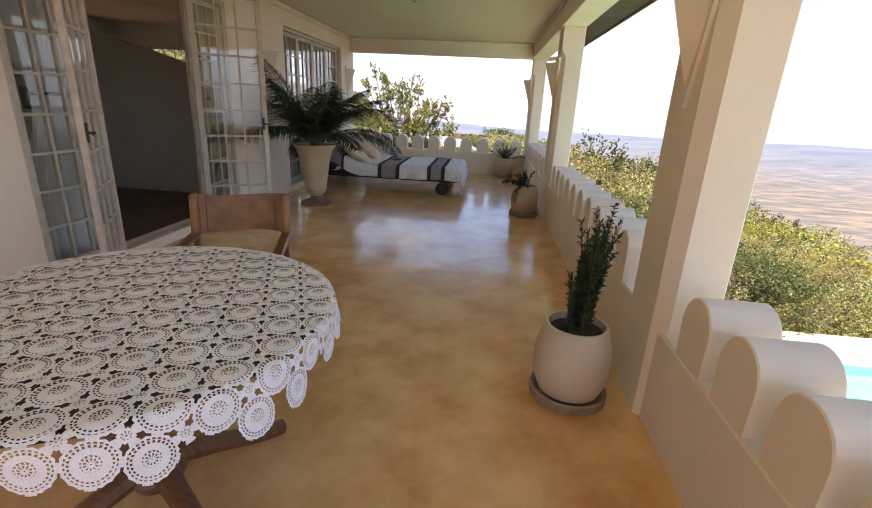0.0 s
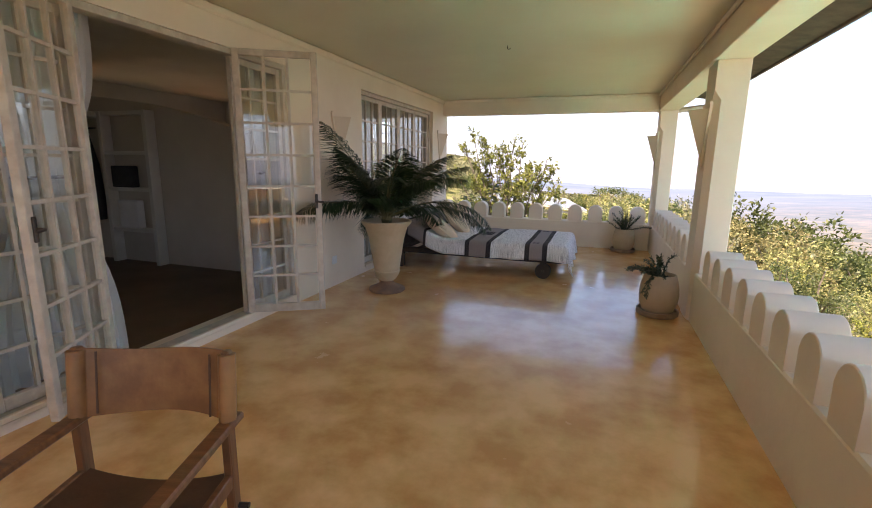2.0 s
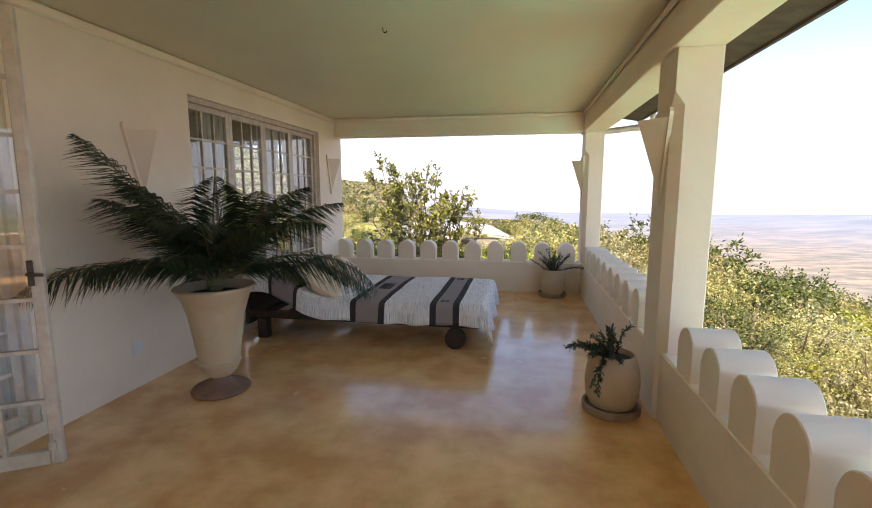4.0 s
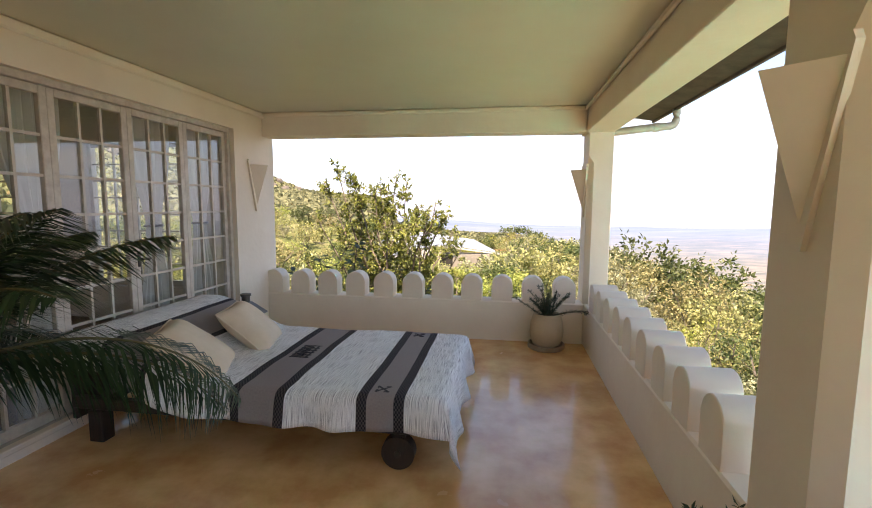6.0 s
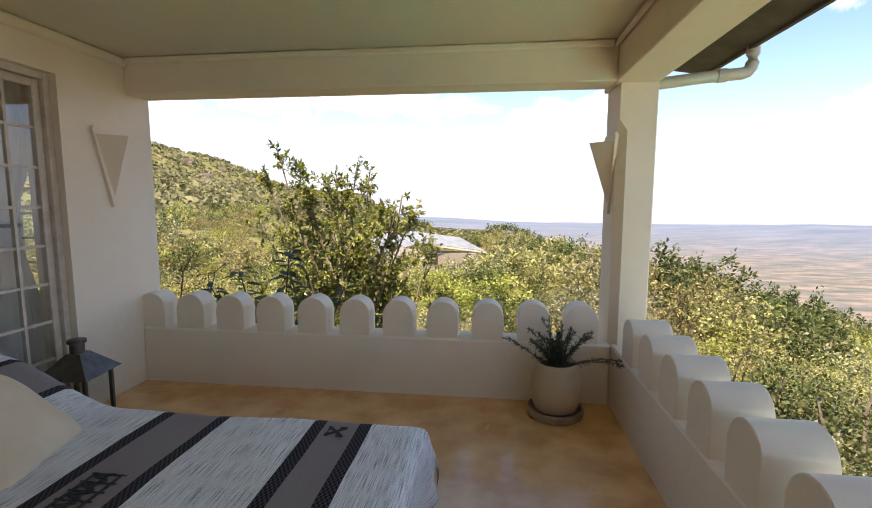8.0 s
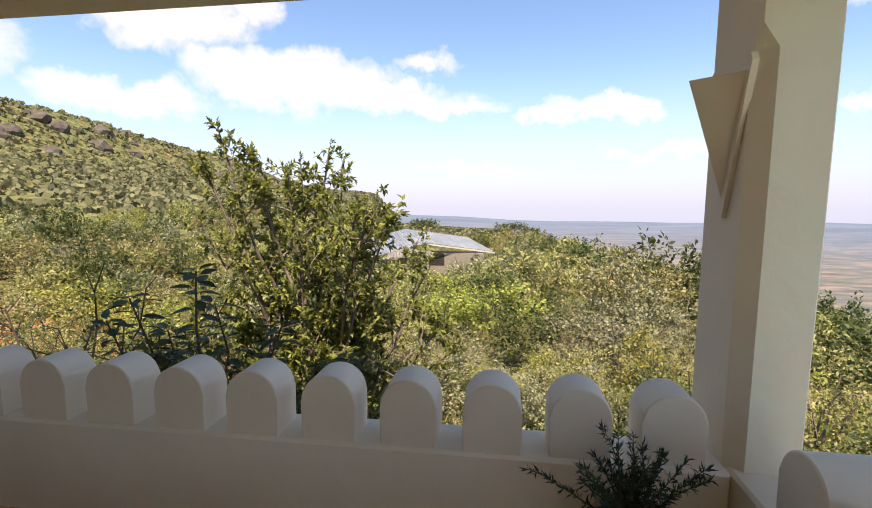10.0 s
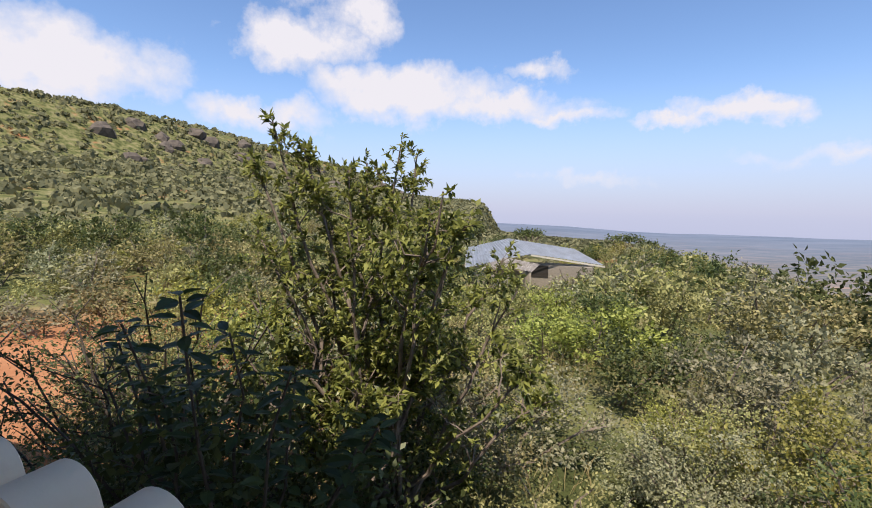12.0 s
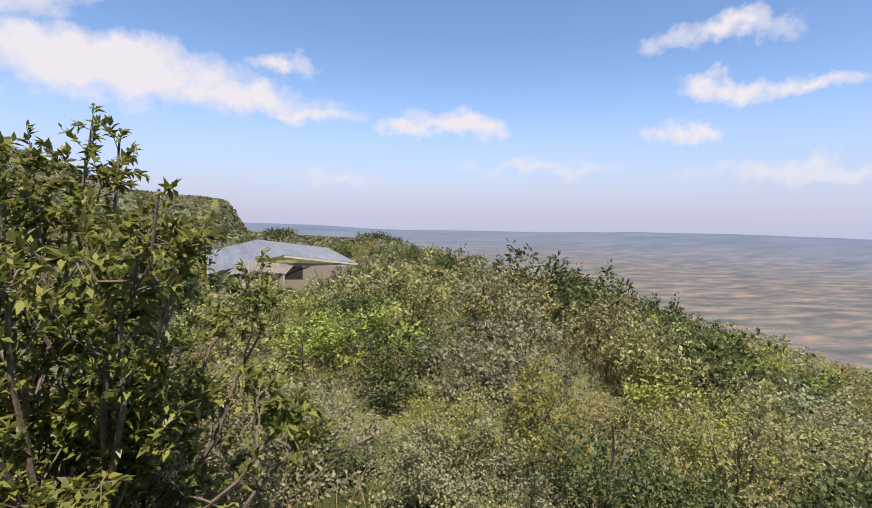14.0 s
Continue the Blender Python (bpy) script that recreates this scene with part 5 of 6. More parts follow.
def build_small():
    a = sconce((WALL_X + 0.002, 5.17, 1.40), 0)
    copy_thing(a, pose(WALL_X + 0.002, 8.60, 1.44))
    for y0, y1 in COLS[1:]:
        copy_thing(a, pose(0.993, (y0 + y1) / 2, 1.40, 0, 0, 180))
    # lantern by the bed head
    l = thing("lantern", "dark metal table lantern with a peaked roof and chimney", "lantern", (-2.42, 8.04, 0.0), turn=8)
    st = boxes((-0.14, -0.14, 0.0, 0.14, 0.14, 0.02), bevel=0.004)
    part("base", st, TIN, l)
    for sx in (-1, 1):
        for sy in (-1, 1):
            part("post", boxes((sx * 0.115 - 0.01, sy * 0.115 - 0.01, 0.02, sx * 0.115 + 0.01, sy * 0.115 + 0.01, 0.36)), TIN, l)
    bm = bmesh.new()
    vs = [bm.verts.new((sx * 0.16, sy * 0.16, 0.36)) for sx, sy in ((-1, -1), (1, -1), (1, 1), (-1, 1))]
    vt = [bm.verts.new((sx * 0.045, sy * 0.045, 0.49)) for sx, sy in ((-1, -1), (1, -1), (1, 1), (-1, 1))]
    for i in range(4):
        bm.faces.new((vs[i], vs[(i + 1) % 4], vt[(i + 1) % 4], vt[i]))
    bm.faces.new(list(reversed(vs)))
    bm.faces.new(vt)
    part("roof", bm, TIN, l)
    part("chimney", lathe(bmesh.new(), [(0.04, 0.485), (0.04, 0.55), (0.052, 0.555), (0.052, 0.575), (0.03, 0.58)], 16), TIN, l, "", True)
    for k in range(4):
        g = boxes((-0.105, -0.002, 0.03, 0.105, 0.002, 0.355))
        p = part("pane", g, GLASS, l)
        p.matrix_basis = pose(0.115 * math.cos(k * math.pi / 2), 0.115 * math.sin(k * math.pi / 2), 0, 0, 0, 90 + 90 * k)
    # switch plates on the house wall and a hook in the ceiling
    for y, z in ((5.0, 0.30), (1.40, 0.42)):
        s = thing("wall_socket", "white plastic socket plate on the plaster wall", "socket", (WALL_X, y, z))
        part("plate", boxes((0.001, -0.045, -0.045, 0.012, 0.045, 0.045), bevel=0.004), WHITEPLASTIC, s)
        part("switch", boxes((0.012, -0.02, -0.02, 0.017, 0.02, 0.02), bevel=0.002), WHITEPLASTIC, s)
    hk = bmesh.new()
    tube(hk, [(0, 0, 0), (0, 0, -0.02)] + [(0.014 - 0.014 * math.cos(q), 0, -0.02 - 0.014 * math.sin(q)) for q in (0.6, 1.4, 2.2, 3.0)], 0.0035, 6)
    h = tagged(part("ceiling_hook", hk, IRON), "small dark iron hook in the ceiling", "hook")
    h.location = (-0.777, 5.27, CEIL_Z)


build_table()
build_chair()
build_bed()
build_palm()
build_pots()
build_small()


# ---- vegetation ----
BARK = material("grey-brown bark", (0.13, 0.095, 0.07), (0.21, 0.17, 0.13), rough=0.9, scale=12, bump=0.5, bump_scale=40)
DARKBARK = material("dark dead wood", (0.06, 0.045, 0.035), (0.10, 0.08, 0.06), rough=0.9, scale=12)
L_TREE = leaf_material("glossy tree leaf", (0.07, 0.09, 0.02), (0.34, 0.35, 0.09), 0.42, 0.38)
L_DARK = leaf_material("dark shrub leaf", (0.05, 0.07, 0.02), (0.13, 0.155, 0.05), 0.3, 0.45, 0.2)
L_BROAD = leaf_material("broad dark leaf", (0.035, 0.055, 0.018), (0.08, 0.115, 0.035), 0.3, 0.5)
L_OLIVE = leaf_material("olive scrub leaf", (0.13, 0.14, 0.045), (0.44, 0.41, 0.165), 0.36, 0.6, 0.35)
L_LIME = leaf_material("yellow-green leaf", (0.15, 0.175, 0.03), (0.44, 0.45, 0.115), 0.4, 0.55, 0.3)
L_GREY = leaf_material("grey-green leaf", (0.15, 0.16, 0.08), (0.39, 0.38, 0.22), 0.34, 0.7, 0.3)
L_DRY = leaf_material("dry grass blade", (0.26, 0.21, 0.085), (0.42, 0.36, 0.17), 0.3, 0.8, 0.2)
L_UNDER = leaf_material("undergrowth leaf", (0.09, 0.09, 0.03), (0.27, 0.24, 0.09), 0.35, 0.7)
# green dulled towards grey, aerial haze put into the leaf colour
L_FAR = leaf_material("haze-greyed distant scrub", (0.10, 0.105, 0.052), (0.255, 0.24, 0.12), 0.25, 0.8)


def grow(rng, base, tips, seg=7, wander=0.10):
    """Stems from base to each tip, as polylines that bow and wander."""
    out = []
    for tip in tips:
        b = np.asarray(base, float) + np.append(rng.normal(0, 0.12, 2), 0)
        t = np.asarray(tip, float)
        d = t - b
        pts = []
        for i in range(seg + 1):
            f = i / seg
            p = b + d * np.array((f ** 1.25, f ** 1.25, f ** 0.9))
            pts.append(p + rng.normal(0, wander, 3) * f * (1 - f) * 1.5)
        out.append(pts)
    return out


def bush_meshes(seed, radius, height, tips, twigs, leaves, leaf, width, mat, flat=0.55, stems=9, thick=0.022, bark=None):
    """The stems and the foliage of one bush whose base is at the origin."""
    rng = np.random.default_rng(seed)
    ends = []
    for k in range(tips):
        a = rng.uniform(0, 2 * math.pi)
        r = radius * math.sqrt(rng.uniform(0.02, 1))
        top = height * (1 - flat * (r / radius) ** 2) * rng.uniform(0.72, 1.08)
        ends.append((r * math.cos(a), r * math.sin(a), top))
    bm = bmesh.new()
    P, A, U, Ls = [], [], [], []
    for num, pts in enumerate(grow(rng, (0, 0, -0.1), ends, 5, 0.15 * radius)):
        woody = num < stems
        if woody:
            tube(bm, pts[::2] + pts[-1:], [thick * radius * (1 - 0.8 * i / 3) + 0.004 for i in range(4)], 3)
        for _ in range(twigs):
            f = 4.99 - 3.2 * rng.uniform(0, 1) ** 1.5
            k = int(f)
            q = pts[k] * (1 - f + k) + pts[k + 1] * (f - k)
            d = rng.normal(0, 1, 3)
            d[2] = abs(d[2]) * 0.7 + 0.15
            d += np.append(q[:2] / radius, 0) * 0.9
            d /= np.linalg.norm(d)
            ln = radius * rng.uniform(0.16, 0.36)
            e = q + d * ln
            if woody and rng.random() < 0.35:
                tube(bm, [q, e], [0.006, 0.003], 3)
            n = leaves
            s = rng.uniform(0.15, 1.05, n)[:, None]
            P.append(q + (e - q) * s + rng.normal(0, 0.035 * radius, (n, 3)))
            A.append(d + rng.normal(0, 0.75, (n, 3)))
            U.append(np.array((0, 0, 0.8)) + rng.normal(0, 0.6, (n, 3)))
            Ls.append(leaf * rng.uniform(0.6, 1.25, n))
    Ls = np.concatenate(Ls)
    fol = foliage_mesh("foliage", np.concatenate(P), np.concatenate(A), np.concatenate(U), Ls, Ls * width, mat)
    return finish("branch_work", bm, bark or BARK), fol


def bush(kind, label, meshes, m, group):
    ob = new(kind)
    ob.matrix_basis = m
    tagged(ob, label, "bush", group)
    part("branch_work", meshes[0], None, ob)
    part("foliage", meshes[1], None, ob)
    return ob


def build_tree():
    """The leafy young tree just beyond the end parapet."""
    rng = np.random.default_rng(11)
    base = np.array((-1.95, 12.1, -2.25))
    t = thing("tree", "small bright green broad-leaved tree with several slender stems", "tree", tuple(base))
    tips = np.array([(-2.85, 11.74, 2.19), (-1.94, 12.6, 2.05), (-0.97, 11.25, 1.52), (-2.20, 12.0, 1.75), (-1.45, 12.2, 1.45), (-3.3, 12.0, 1.15), (-0.65, 12.4, 0.65), (-2.9, 12.9, 1.1),
                     (-1.15, 11.5, 0.55), (-2.4, 11.3, 0.75), (-3.7, 12.3, 0.35), (-1.9, 11.5, 1.2), (-0.4, 11.7, 0.15), (-3.1, 11.4, 0.2), (-1.6, 13.1, 1.2), (-2.1, 12.6, 1.6), (-0.9, 12.9, 0.9), (-2.65, 12.2, 1.45),
                     (-1.2, 12.1, 1.0), (-2.6, 11.85, 1.98), (-3.05, 11.7, 1.85), (-1.72, 12.5, 1.92), (-2.2, 12.35, 1.85), (-1.1, 11.35, 1.32), (-0.82, 11.3, 1.28), (-3.6, 11.6, -0.2), (-0.3, 12.3, -0.3), (-1.7, 11.2, 0.2)]) - base
    P, A, U, Ls = [], [], [], []
    for pts in grow(rng, (0, 0, 0), tips, 9, 0.16):
        bm = tube(bmesh.new(), pts, [0.032 * (1 - 0.85 * i / 9) + 0.003 for i in range(10)], 6)
        lines = [(pts, 3.6, 8.99, 17)]
        for _ in range(6):
            f = rng.uniform(3.0, 8.4)
            k = int(f)
            q = pts[k] * (1 - f + k) + pts[k + 1] * (f - k)
            d = (pts[k + 1] - pts[k]) / np.linalg.norm(pts[k + 1] - pts[k]) * 0.55 + rng.normal(0, 0.75, 3) * np.array((1, 1, 0.35))
            d[2] += 0.25
            d /= np.linalg.norm(d)
            ln = rng.uniform(0.35, 0.8) * (1.2 - 0.08 * f)
            limb = [q + d * ln * i / 4 + np.array((0, 0, 0.12 * ln * (i / 4) ** 2)) + rng.normal(0, 0.012, 3) * i for i in range(5)]
            tube(bm, limb, [0.010, 0.008, 0.006, 0.004, 0.003], 4)
            lines.append((limb, 0.8, 3.99, 8))
        for line, lo, hi, count in lines:
            for num in range(count):
                f = rng.uniform(lo, hi) if num > 5 else rng.uniform(hi - 0.9, hi)
                k = int(f)
                q = line[k] * (1 - f + k) + line[k + 1] * (f - k)
                dd = line[k + 1] - line[k]
                d = dd / np.linalg.norm(dd) * 0.7 + rng.normal(0, 0.65, 3)
                d[2] += 0.3
                d /= np.linalg.norm(d)
                e = q + d * rng.uniform(0.09, 0.24)
                tube(bm, [q, e], [0.004, 0.002], 3)
                n = int(rng.integers(10, 17))
                s = rng.uniform(0.2, 1.05, n) ** 0.7
                P.append(q + (e - q) * s[:, None])
                A.append(d * 0.7 + rng.normal(0, 0.62, (n, 3)))
                U.append(np.array((0, 0, 1.0)) + rng.normal(0, 0.35, (n, 3)))
                Ls.append(rng.uniform(0.05, 0.092, n))
        part("stem", bm, BARK, t)
    Ls = np.concatenate(Ls)
    crown = part("crown", foliage_mesh("crown", np.concatenate(P), np.concatenate(A), np.concatenate(U), Ls, Ls * 0.46, L_TREE, 0.2), None, t)
    return t


def dist_to_box(x, y, x0, y0, x1, y1):
    return math.hypot(max(x0 - x, 0, x - x1), max(y0 - y, 0, y - y1))


def build_scrub():
    rng = random.Random(21)
    near = {
        "olive": [bush_meshes(30 + i, 1.05, 1.45, 24, 11, 22, 0.047, 0.6, L_OLIVE) for i in range(3)],
        "lime": [bush_meshes(40 + i, 1.0, 1.3, 24, 11, 22, 0.047, 0.6, L_LIME) for i in range(2)],
        "grey": [bush_meshes(50 + i, 0.9, 1.3, 24, 11, 22, 0.043, 0.6, L_GREY) for i in range(2)],
        "dark": [bush_meshes(60 + i, 1.1, 1.7, 24, 11, 20, 0.054, 0.6, L_DARK) for i in range(2)],
    }
    semi = {
        "olive": [bush_meshes(230 + i, 1.05, 1.45, 22, 10, 10, 0.085, 0.6, L_OLIVE, stems=4) for i in range(3)],
        "lime": [bush_meshes(240 + i, 1.0, 1.3, 22, 10, 10, 0.085, 0.58, L_LIME, stems=4) for i in range(2)],
        "grey": [bush_meshes(250 + i, 0.95, 1.3, 22, 10, 10, 0.08, 0.58, L_GREY, stems=4) for i in range(2)],
        "dark": [bush_meshes(260 + i, 1.15, 1.7, 22, 10, 10, 0.09, 0.6, L_DARK, stems=4) for i in range(2)],
    }
    mid = {
        "olive": [bush_meshes(130 + i, 1.3, 1.8, 18, 7, 7, 0.16, 0.5, L_OLIVE, stems=4) for i in range(3)],
        "lime": [bush_meshes(140 + i, 1.3, 1.6, 18, 7, 7, 0.16, 0.48, L_LIME, stems=4) for i in range(2)],
        "grey": [bush_meshes(150 + i, 1.2, 1.6, 18, 7, 7, 0.15, 0.48, L_GREY, stems=4) for i in range(2)],
        "dark": [bush_meshes(160 + i, 1.5, 2.3, 20, 8, 8, 0.18, 0.5, L_DARK, stems=4) for i in range(2)],
    }
    names = {"olive": ("olive_bush", "dense olive-green scrub bush on the slope"), "lime": ("green_bush", "bright yellow-green bush on the slope"),
             "grey": ("grey_bush", "pale grey-green scrub bush on the slope"), "dark": ("dark_bush", "dark green rounded bush on the slope")}

    def pick():
        r = rng.random()
        return "olive" if r < 0.48 else "lime" if r < 0.64 else "grey" if r < 0.84 else "dark"

    def put(lib, kind, x, y, s, sink=0.05, high=1.0):
        m = pose(x, y, ground_z(x, y) - sink, 0, 0, rng.uniform(0, 360)) @ Matrix.Diagonal((s * rng.uniform(0.9, 1.15), s * rng.uniform(0.9, 1.15), s * high * rng.uniform(0.85, 1.15), 1))
        bush(names[kind][0], names[kind][1], rng.choice(lib[kind]), m, "scrub bushes")

    # shaded shrubs close under the end wall
    for x, y, s, h in ((-2.3, 10.5, 1.2, 1.3), (-1.4, 10.5, 0.95, 1.0), (-4.3, 11.8, 1.1, 1.0), (-0.6, 10.9, 0.8, 0.85)):
        put(near, "dark", x, y, s, 0.05, h)
    # the slope in front of the end wall and beside the long parapet
    y = 11.0
    while y < 24:
        x = -13.0
        while x < 17:
            px, py = x + rng.uniform(-0.5, 0.5), y + rng.uniform(-0.5, 0.5)
            x += 1.55 if y < 16 else 1.9
            if px < -0.9 - 1.55 * (py - 8.4) and py < 16.5:
                continue                                   # bare red earth
            if 3.2 < px < 12 and py < 8:
                continue
            if math.hypot(px + 1.95, py - 12.1) < 0.7:
                continue
            put(near if py < 15.5 else semi, pick(), px, py, rng.choice((0.55, 0.75, 0.95, 1.1, 1.3)) * (0.8 if py < 13 else 1.0))
        y += 1.55 if y < 16 else 1.9
    # the foot of the hill beyond the bare ground
    for _ in range(75):
        px, py = rng.uniform(-42, -14), rng.uniform(15.5, 25)
        put(mid, pick(), px, py, rng.uniform(0.6, 1.2))
    thorn = [bush_meshes(200 + i, 1.0, 1.9, 20, 16, 16, 0.034, 0.5, L_DARK, 0.3, 20, 0.009, DARKBARK) for i in range(2)]
    for x, y, s in ((-3.35, 11.05, 1.5), (-4.75, 11.7, 1.55), (-5.9, 12.4, 1.2), (-2.9, 10.5, 0.85)):
        bush("thorn_bush", "dark twiggy thorn bush in the shade of the house", thorn[0] if s > 0.88 else thorn[1], pose(x, y, ground_z(x, y) - 0.05, 0, 0, 40 * x) @ Matrix.Scale(s, 4), "thorn bushes")
    for x, y, s in ((1.15, 13.8, 1.0), (1.75, 13.5, 0.8), (0.7, 14.3, 0.85)):
        put(near, "grey", x, y, s, 0.05, 0.9)
    # right of the terrace, past the pool
    for _ in range(70):
        px, py = rng.uniform(2.9, 17), rng.uniform(7.6, 12)
        put(near, pick(), px, py, rng.uniform(0.75, 1.1))
    # behind: open mid slope
    y = 24.0
    while y < 66:
        x = -34.0
        while x < 27:
            px, py = x + rng.uniform(-1, 1), y + rng.uniform(-1, 1)
            x += 2.5 + 0.02 * (y - 24)
            if dist_to_box(px, py, -12.0, 42.4, -5.3, 50) < 0.5 or dist_to_box(px, py, -5.9, 46.4, -0.3, 51) < 0.5:
                continue
            run = (py - 8.6) / 34.4
            low = 1.0
            if -15 < px < 3 and 27 < py < 45:
                low = 0.26 if abs(px - 0.15 + 8.3 * run) < 2.9 * run else 0.62
            put(mid, pick(), px, py, rng.uniform(0.75, 1.25) * low)
        y += 2.5 + 0.02 * (y - 24)
    # bushes close about the neighbouring house
    for px, py, s in ((-4.3, 44.6, 0.75), (-3.2, 44.9, 0.9), (-2.1, 45.1, 0.85), (-1.0, 45.0, 0.95), (0.2, 45.3, 0.95), (1.3, 46.2, 1.0), (-2.7, 43.4, 0.7), (-0.4, 43.6, 0.7),
                      (1.9, 48.0, 1.05), (-12.4, 44.2, 1.0), (-12.9, 46.2, 1.2), (-12.6, 48.4, 1.2), (-11.4, 42.0, 0.55), (-5.2, 43.5, 0.5), (-5.9, 42.3, 0.32), (-9.9, 42.0, 0.3)):
        put(mid, pick(), px, py, s)
    for px, py, s in ((9.0, 28.4, 1.15), (10.4, 27.6, 1.35), (11.6, 28, 1.25), (10.2, 29, 1.35), (12.6, 29.0, 1.1)):
        put(mid, "dark", px, py, s)
    # low leafy growth that fills the ground between the bushes
    g = np.random.default_rng(78)
    n = 90000
    gx = g.uniform(-12, 17, n)
    gy = 9.4 + 22 * g.uniform(0, 1, n) ** 1.3
    keep = gx > -0.6 - 1.55 * (gy - 8.4)
    gx, gy = gx[keep], gy[keep]
    hz = np.array([ground_z(a, b) + 0.34 * max(0.02, 0.5 + noise.noise((a * 0.9, b * 0.9, 6.0))) for a, b in zip(gx, gy)])
    pos = np.stack([gx, gy, hz - g.uniform(0.0, 0.35, len(gx))], axis=1)
    Ls = g.uniform(0.05, 0.11, len(gx))
    me = foliage_mesh("undergrowth", pos, g.normal(0, 1, (len(gx), 3)) + np.array((0, 0, 0.5)), np.array((0, 0, 0.8)) + g.normal(0, 0.6, (len(gx), 3)), Ls, Ls * 0.42, L_UNDER)
    tagged(new("undergrowth", me), "low olive-green growth covering the slope between bushes", "undergrowth", "", "stuff")
    # dry grass between the near bushes
    g = np.random.default_rng(77)
    n = 17000
    gx, gy = g.uniform(-9, 12, n), g.uniform(9.6, 20, n)
    keep = np.array([noise.noise((a * 0.35, b * 0.35, 2.0)) > 0.0 for a, b in zip(gx, gy)])
    gx, gy = gx[keep], gy[keep]
    pos = np.stack([gx, gy, np.array([ground_z(a, b) for a, b in zip(gx, gy)])], axis=1)
    al = np.array((0, 0, 1.0)) + g.normal(0, 0.3, (len(gx), 3))
    me = foliage_mesh("dry_grass", pos, al, g.normal(0, 1, (len(gx), 3)), g.uniform(0.25, 0.7, len(gx)), 0.012, L_DRY, 0.35)
    tagged(new("dry_grass", me), "tall dry straw-coloured grass between the bushes", "grass", "", "stuff")


def build_far_scrub():
    """Scrub on the far bench and the hillside, too far off to count."""
    g = np.random.default_rng(5)
    specs = []
    while len(specs) < 15500:
        u = g.random()
        if u < 0.30:
            x, y = g.uniform(-60, 60), g.uniform(60, 330)
        else:
            x, y = g.uniform(-262, -25), 20 + 1130 * g.uniform(0, 1) ** 1.35
        if -36 < x < 28 and y < 64:
            continue
        if x > 40 + 0.1 * y:
            continue
        specs.append((x, y))
    P, A, U, Ls = [], [], [], []
    for x, y in specs:
        d = math.hypot(x, y)
        r = g.uniform(0.8, 1.9) * (1 + d / 380)
        n = 22 if d < 150 else 11
        z = ground_z(x, y)
        a, e = g.uniform(0, 6.283, n), np.arccos(g.uniform(0.0, 1, n))
        q = np.stack([np.cos(a) * np.sin(e), np.sin(a) * np.sin(e), np.cos(e) * 0.55], axis=1)
        P.append(np.array((x, y, z)) + q * r * g.uniform(0.55, 1.0, (n, 1)))
        A.append(np.cross(q, g.normal(0, 1, (n, 3))) + 0.2 * q)
        U.append(q + g.normal(0, 0.35, (n, 3)))
        Ls.append(np.full(n, r * (0.6 if d < 150 else 0.8)) * g.uniform(0.7, 1.3, n))
    Ls = np.concatenate(Ls)
    P = np.concatenate(P)
    A = np.concatenate(A)
    P = P - A / np.linalg.norm(A, axis=1, keepdims=True) * Ls[:, None] * 0.45
    me = foliage_mesh("far_scrub", P, A, np.concatenate(U), Ls, Ls * 0.75, L_FAR, 0.1)
    tagged(new("far_scrub", me), "scrub woodland covering the distant hillside", "woodland", "", "stuff")


def flat_tree(at, h, r, seed):
    """A flat-topped thorn tree standing on the far edge."""
    rng = np.random.default_rng(seed)
    z = ground_z(*at)
    t = thing("thorn_tree", "dark flat-topped thorn tree on the skyline", "tree", (at[0], at[1], z), "thorn trees")
    tips = [(r * math.cos(a) * q, r * math.sin(a) * q, h * (1 - 0.12 * q)) for a, q in zip(np.linspace(0, 6.0, 9), (0.9, 0.6, 1, 0.7, 0.95, 0.5, 0.85, 0.65, 1))]
    bm = bmesh.new()
    for pts in grow(rng, (0, 0, 0), tips, 5, 0.1):
        tube(bm, pts, [0.05 * h * (1 - 0.8 * i / 5) + 0.02 for i in range(6)], 5)
    part("trunk", bm, BARK, t)
    n = 420
    a, q = rng.uniform(0, 6.28, n), np.sqrt(rng.uniform(0, 1, n))
    pos = np.stack([r * 1.1 * q * np.cos(a), r * 1.1 * q * np.sin(a), h * (1 - 0.12 * q) + rng.normal(0, 0.1 * h, n)], axis=1)
    part("crown", foliage_mesh("crown", pos, rng.normal(0, 1, (n, 3)), rng.normal(0, 1, (n, 3)), rng.uniform(0.1, 0.22, n) * h, 0.08 * h, L_DARK), None, t)


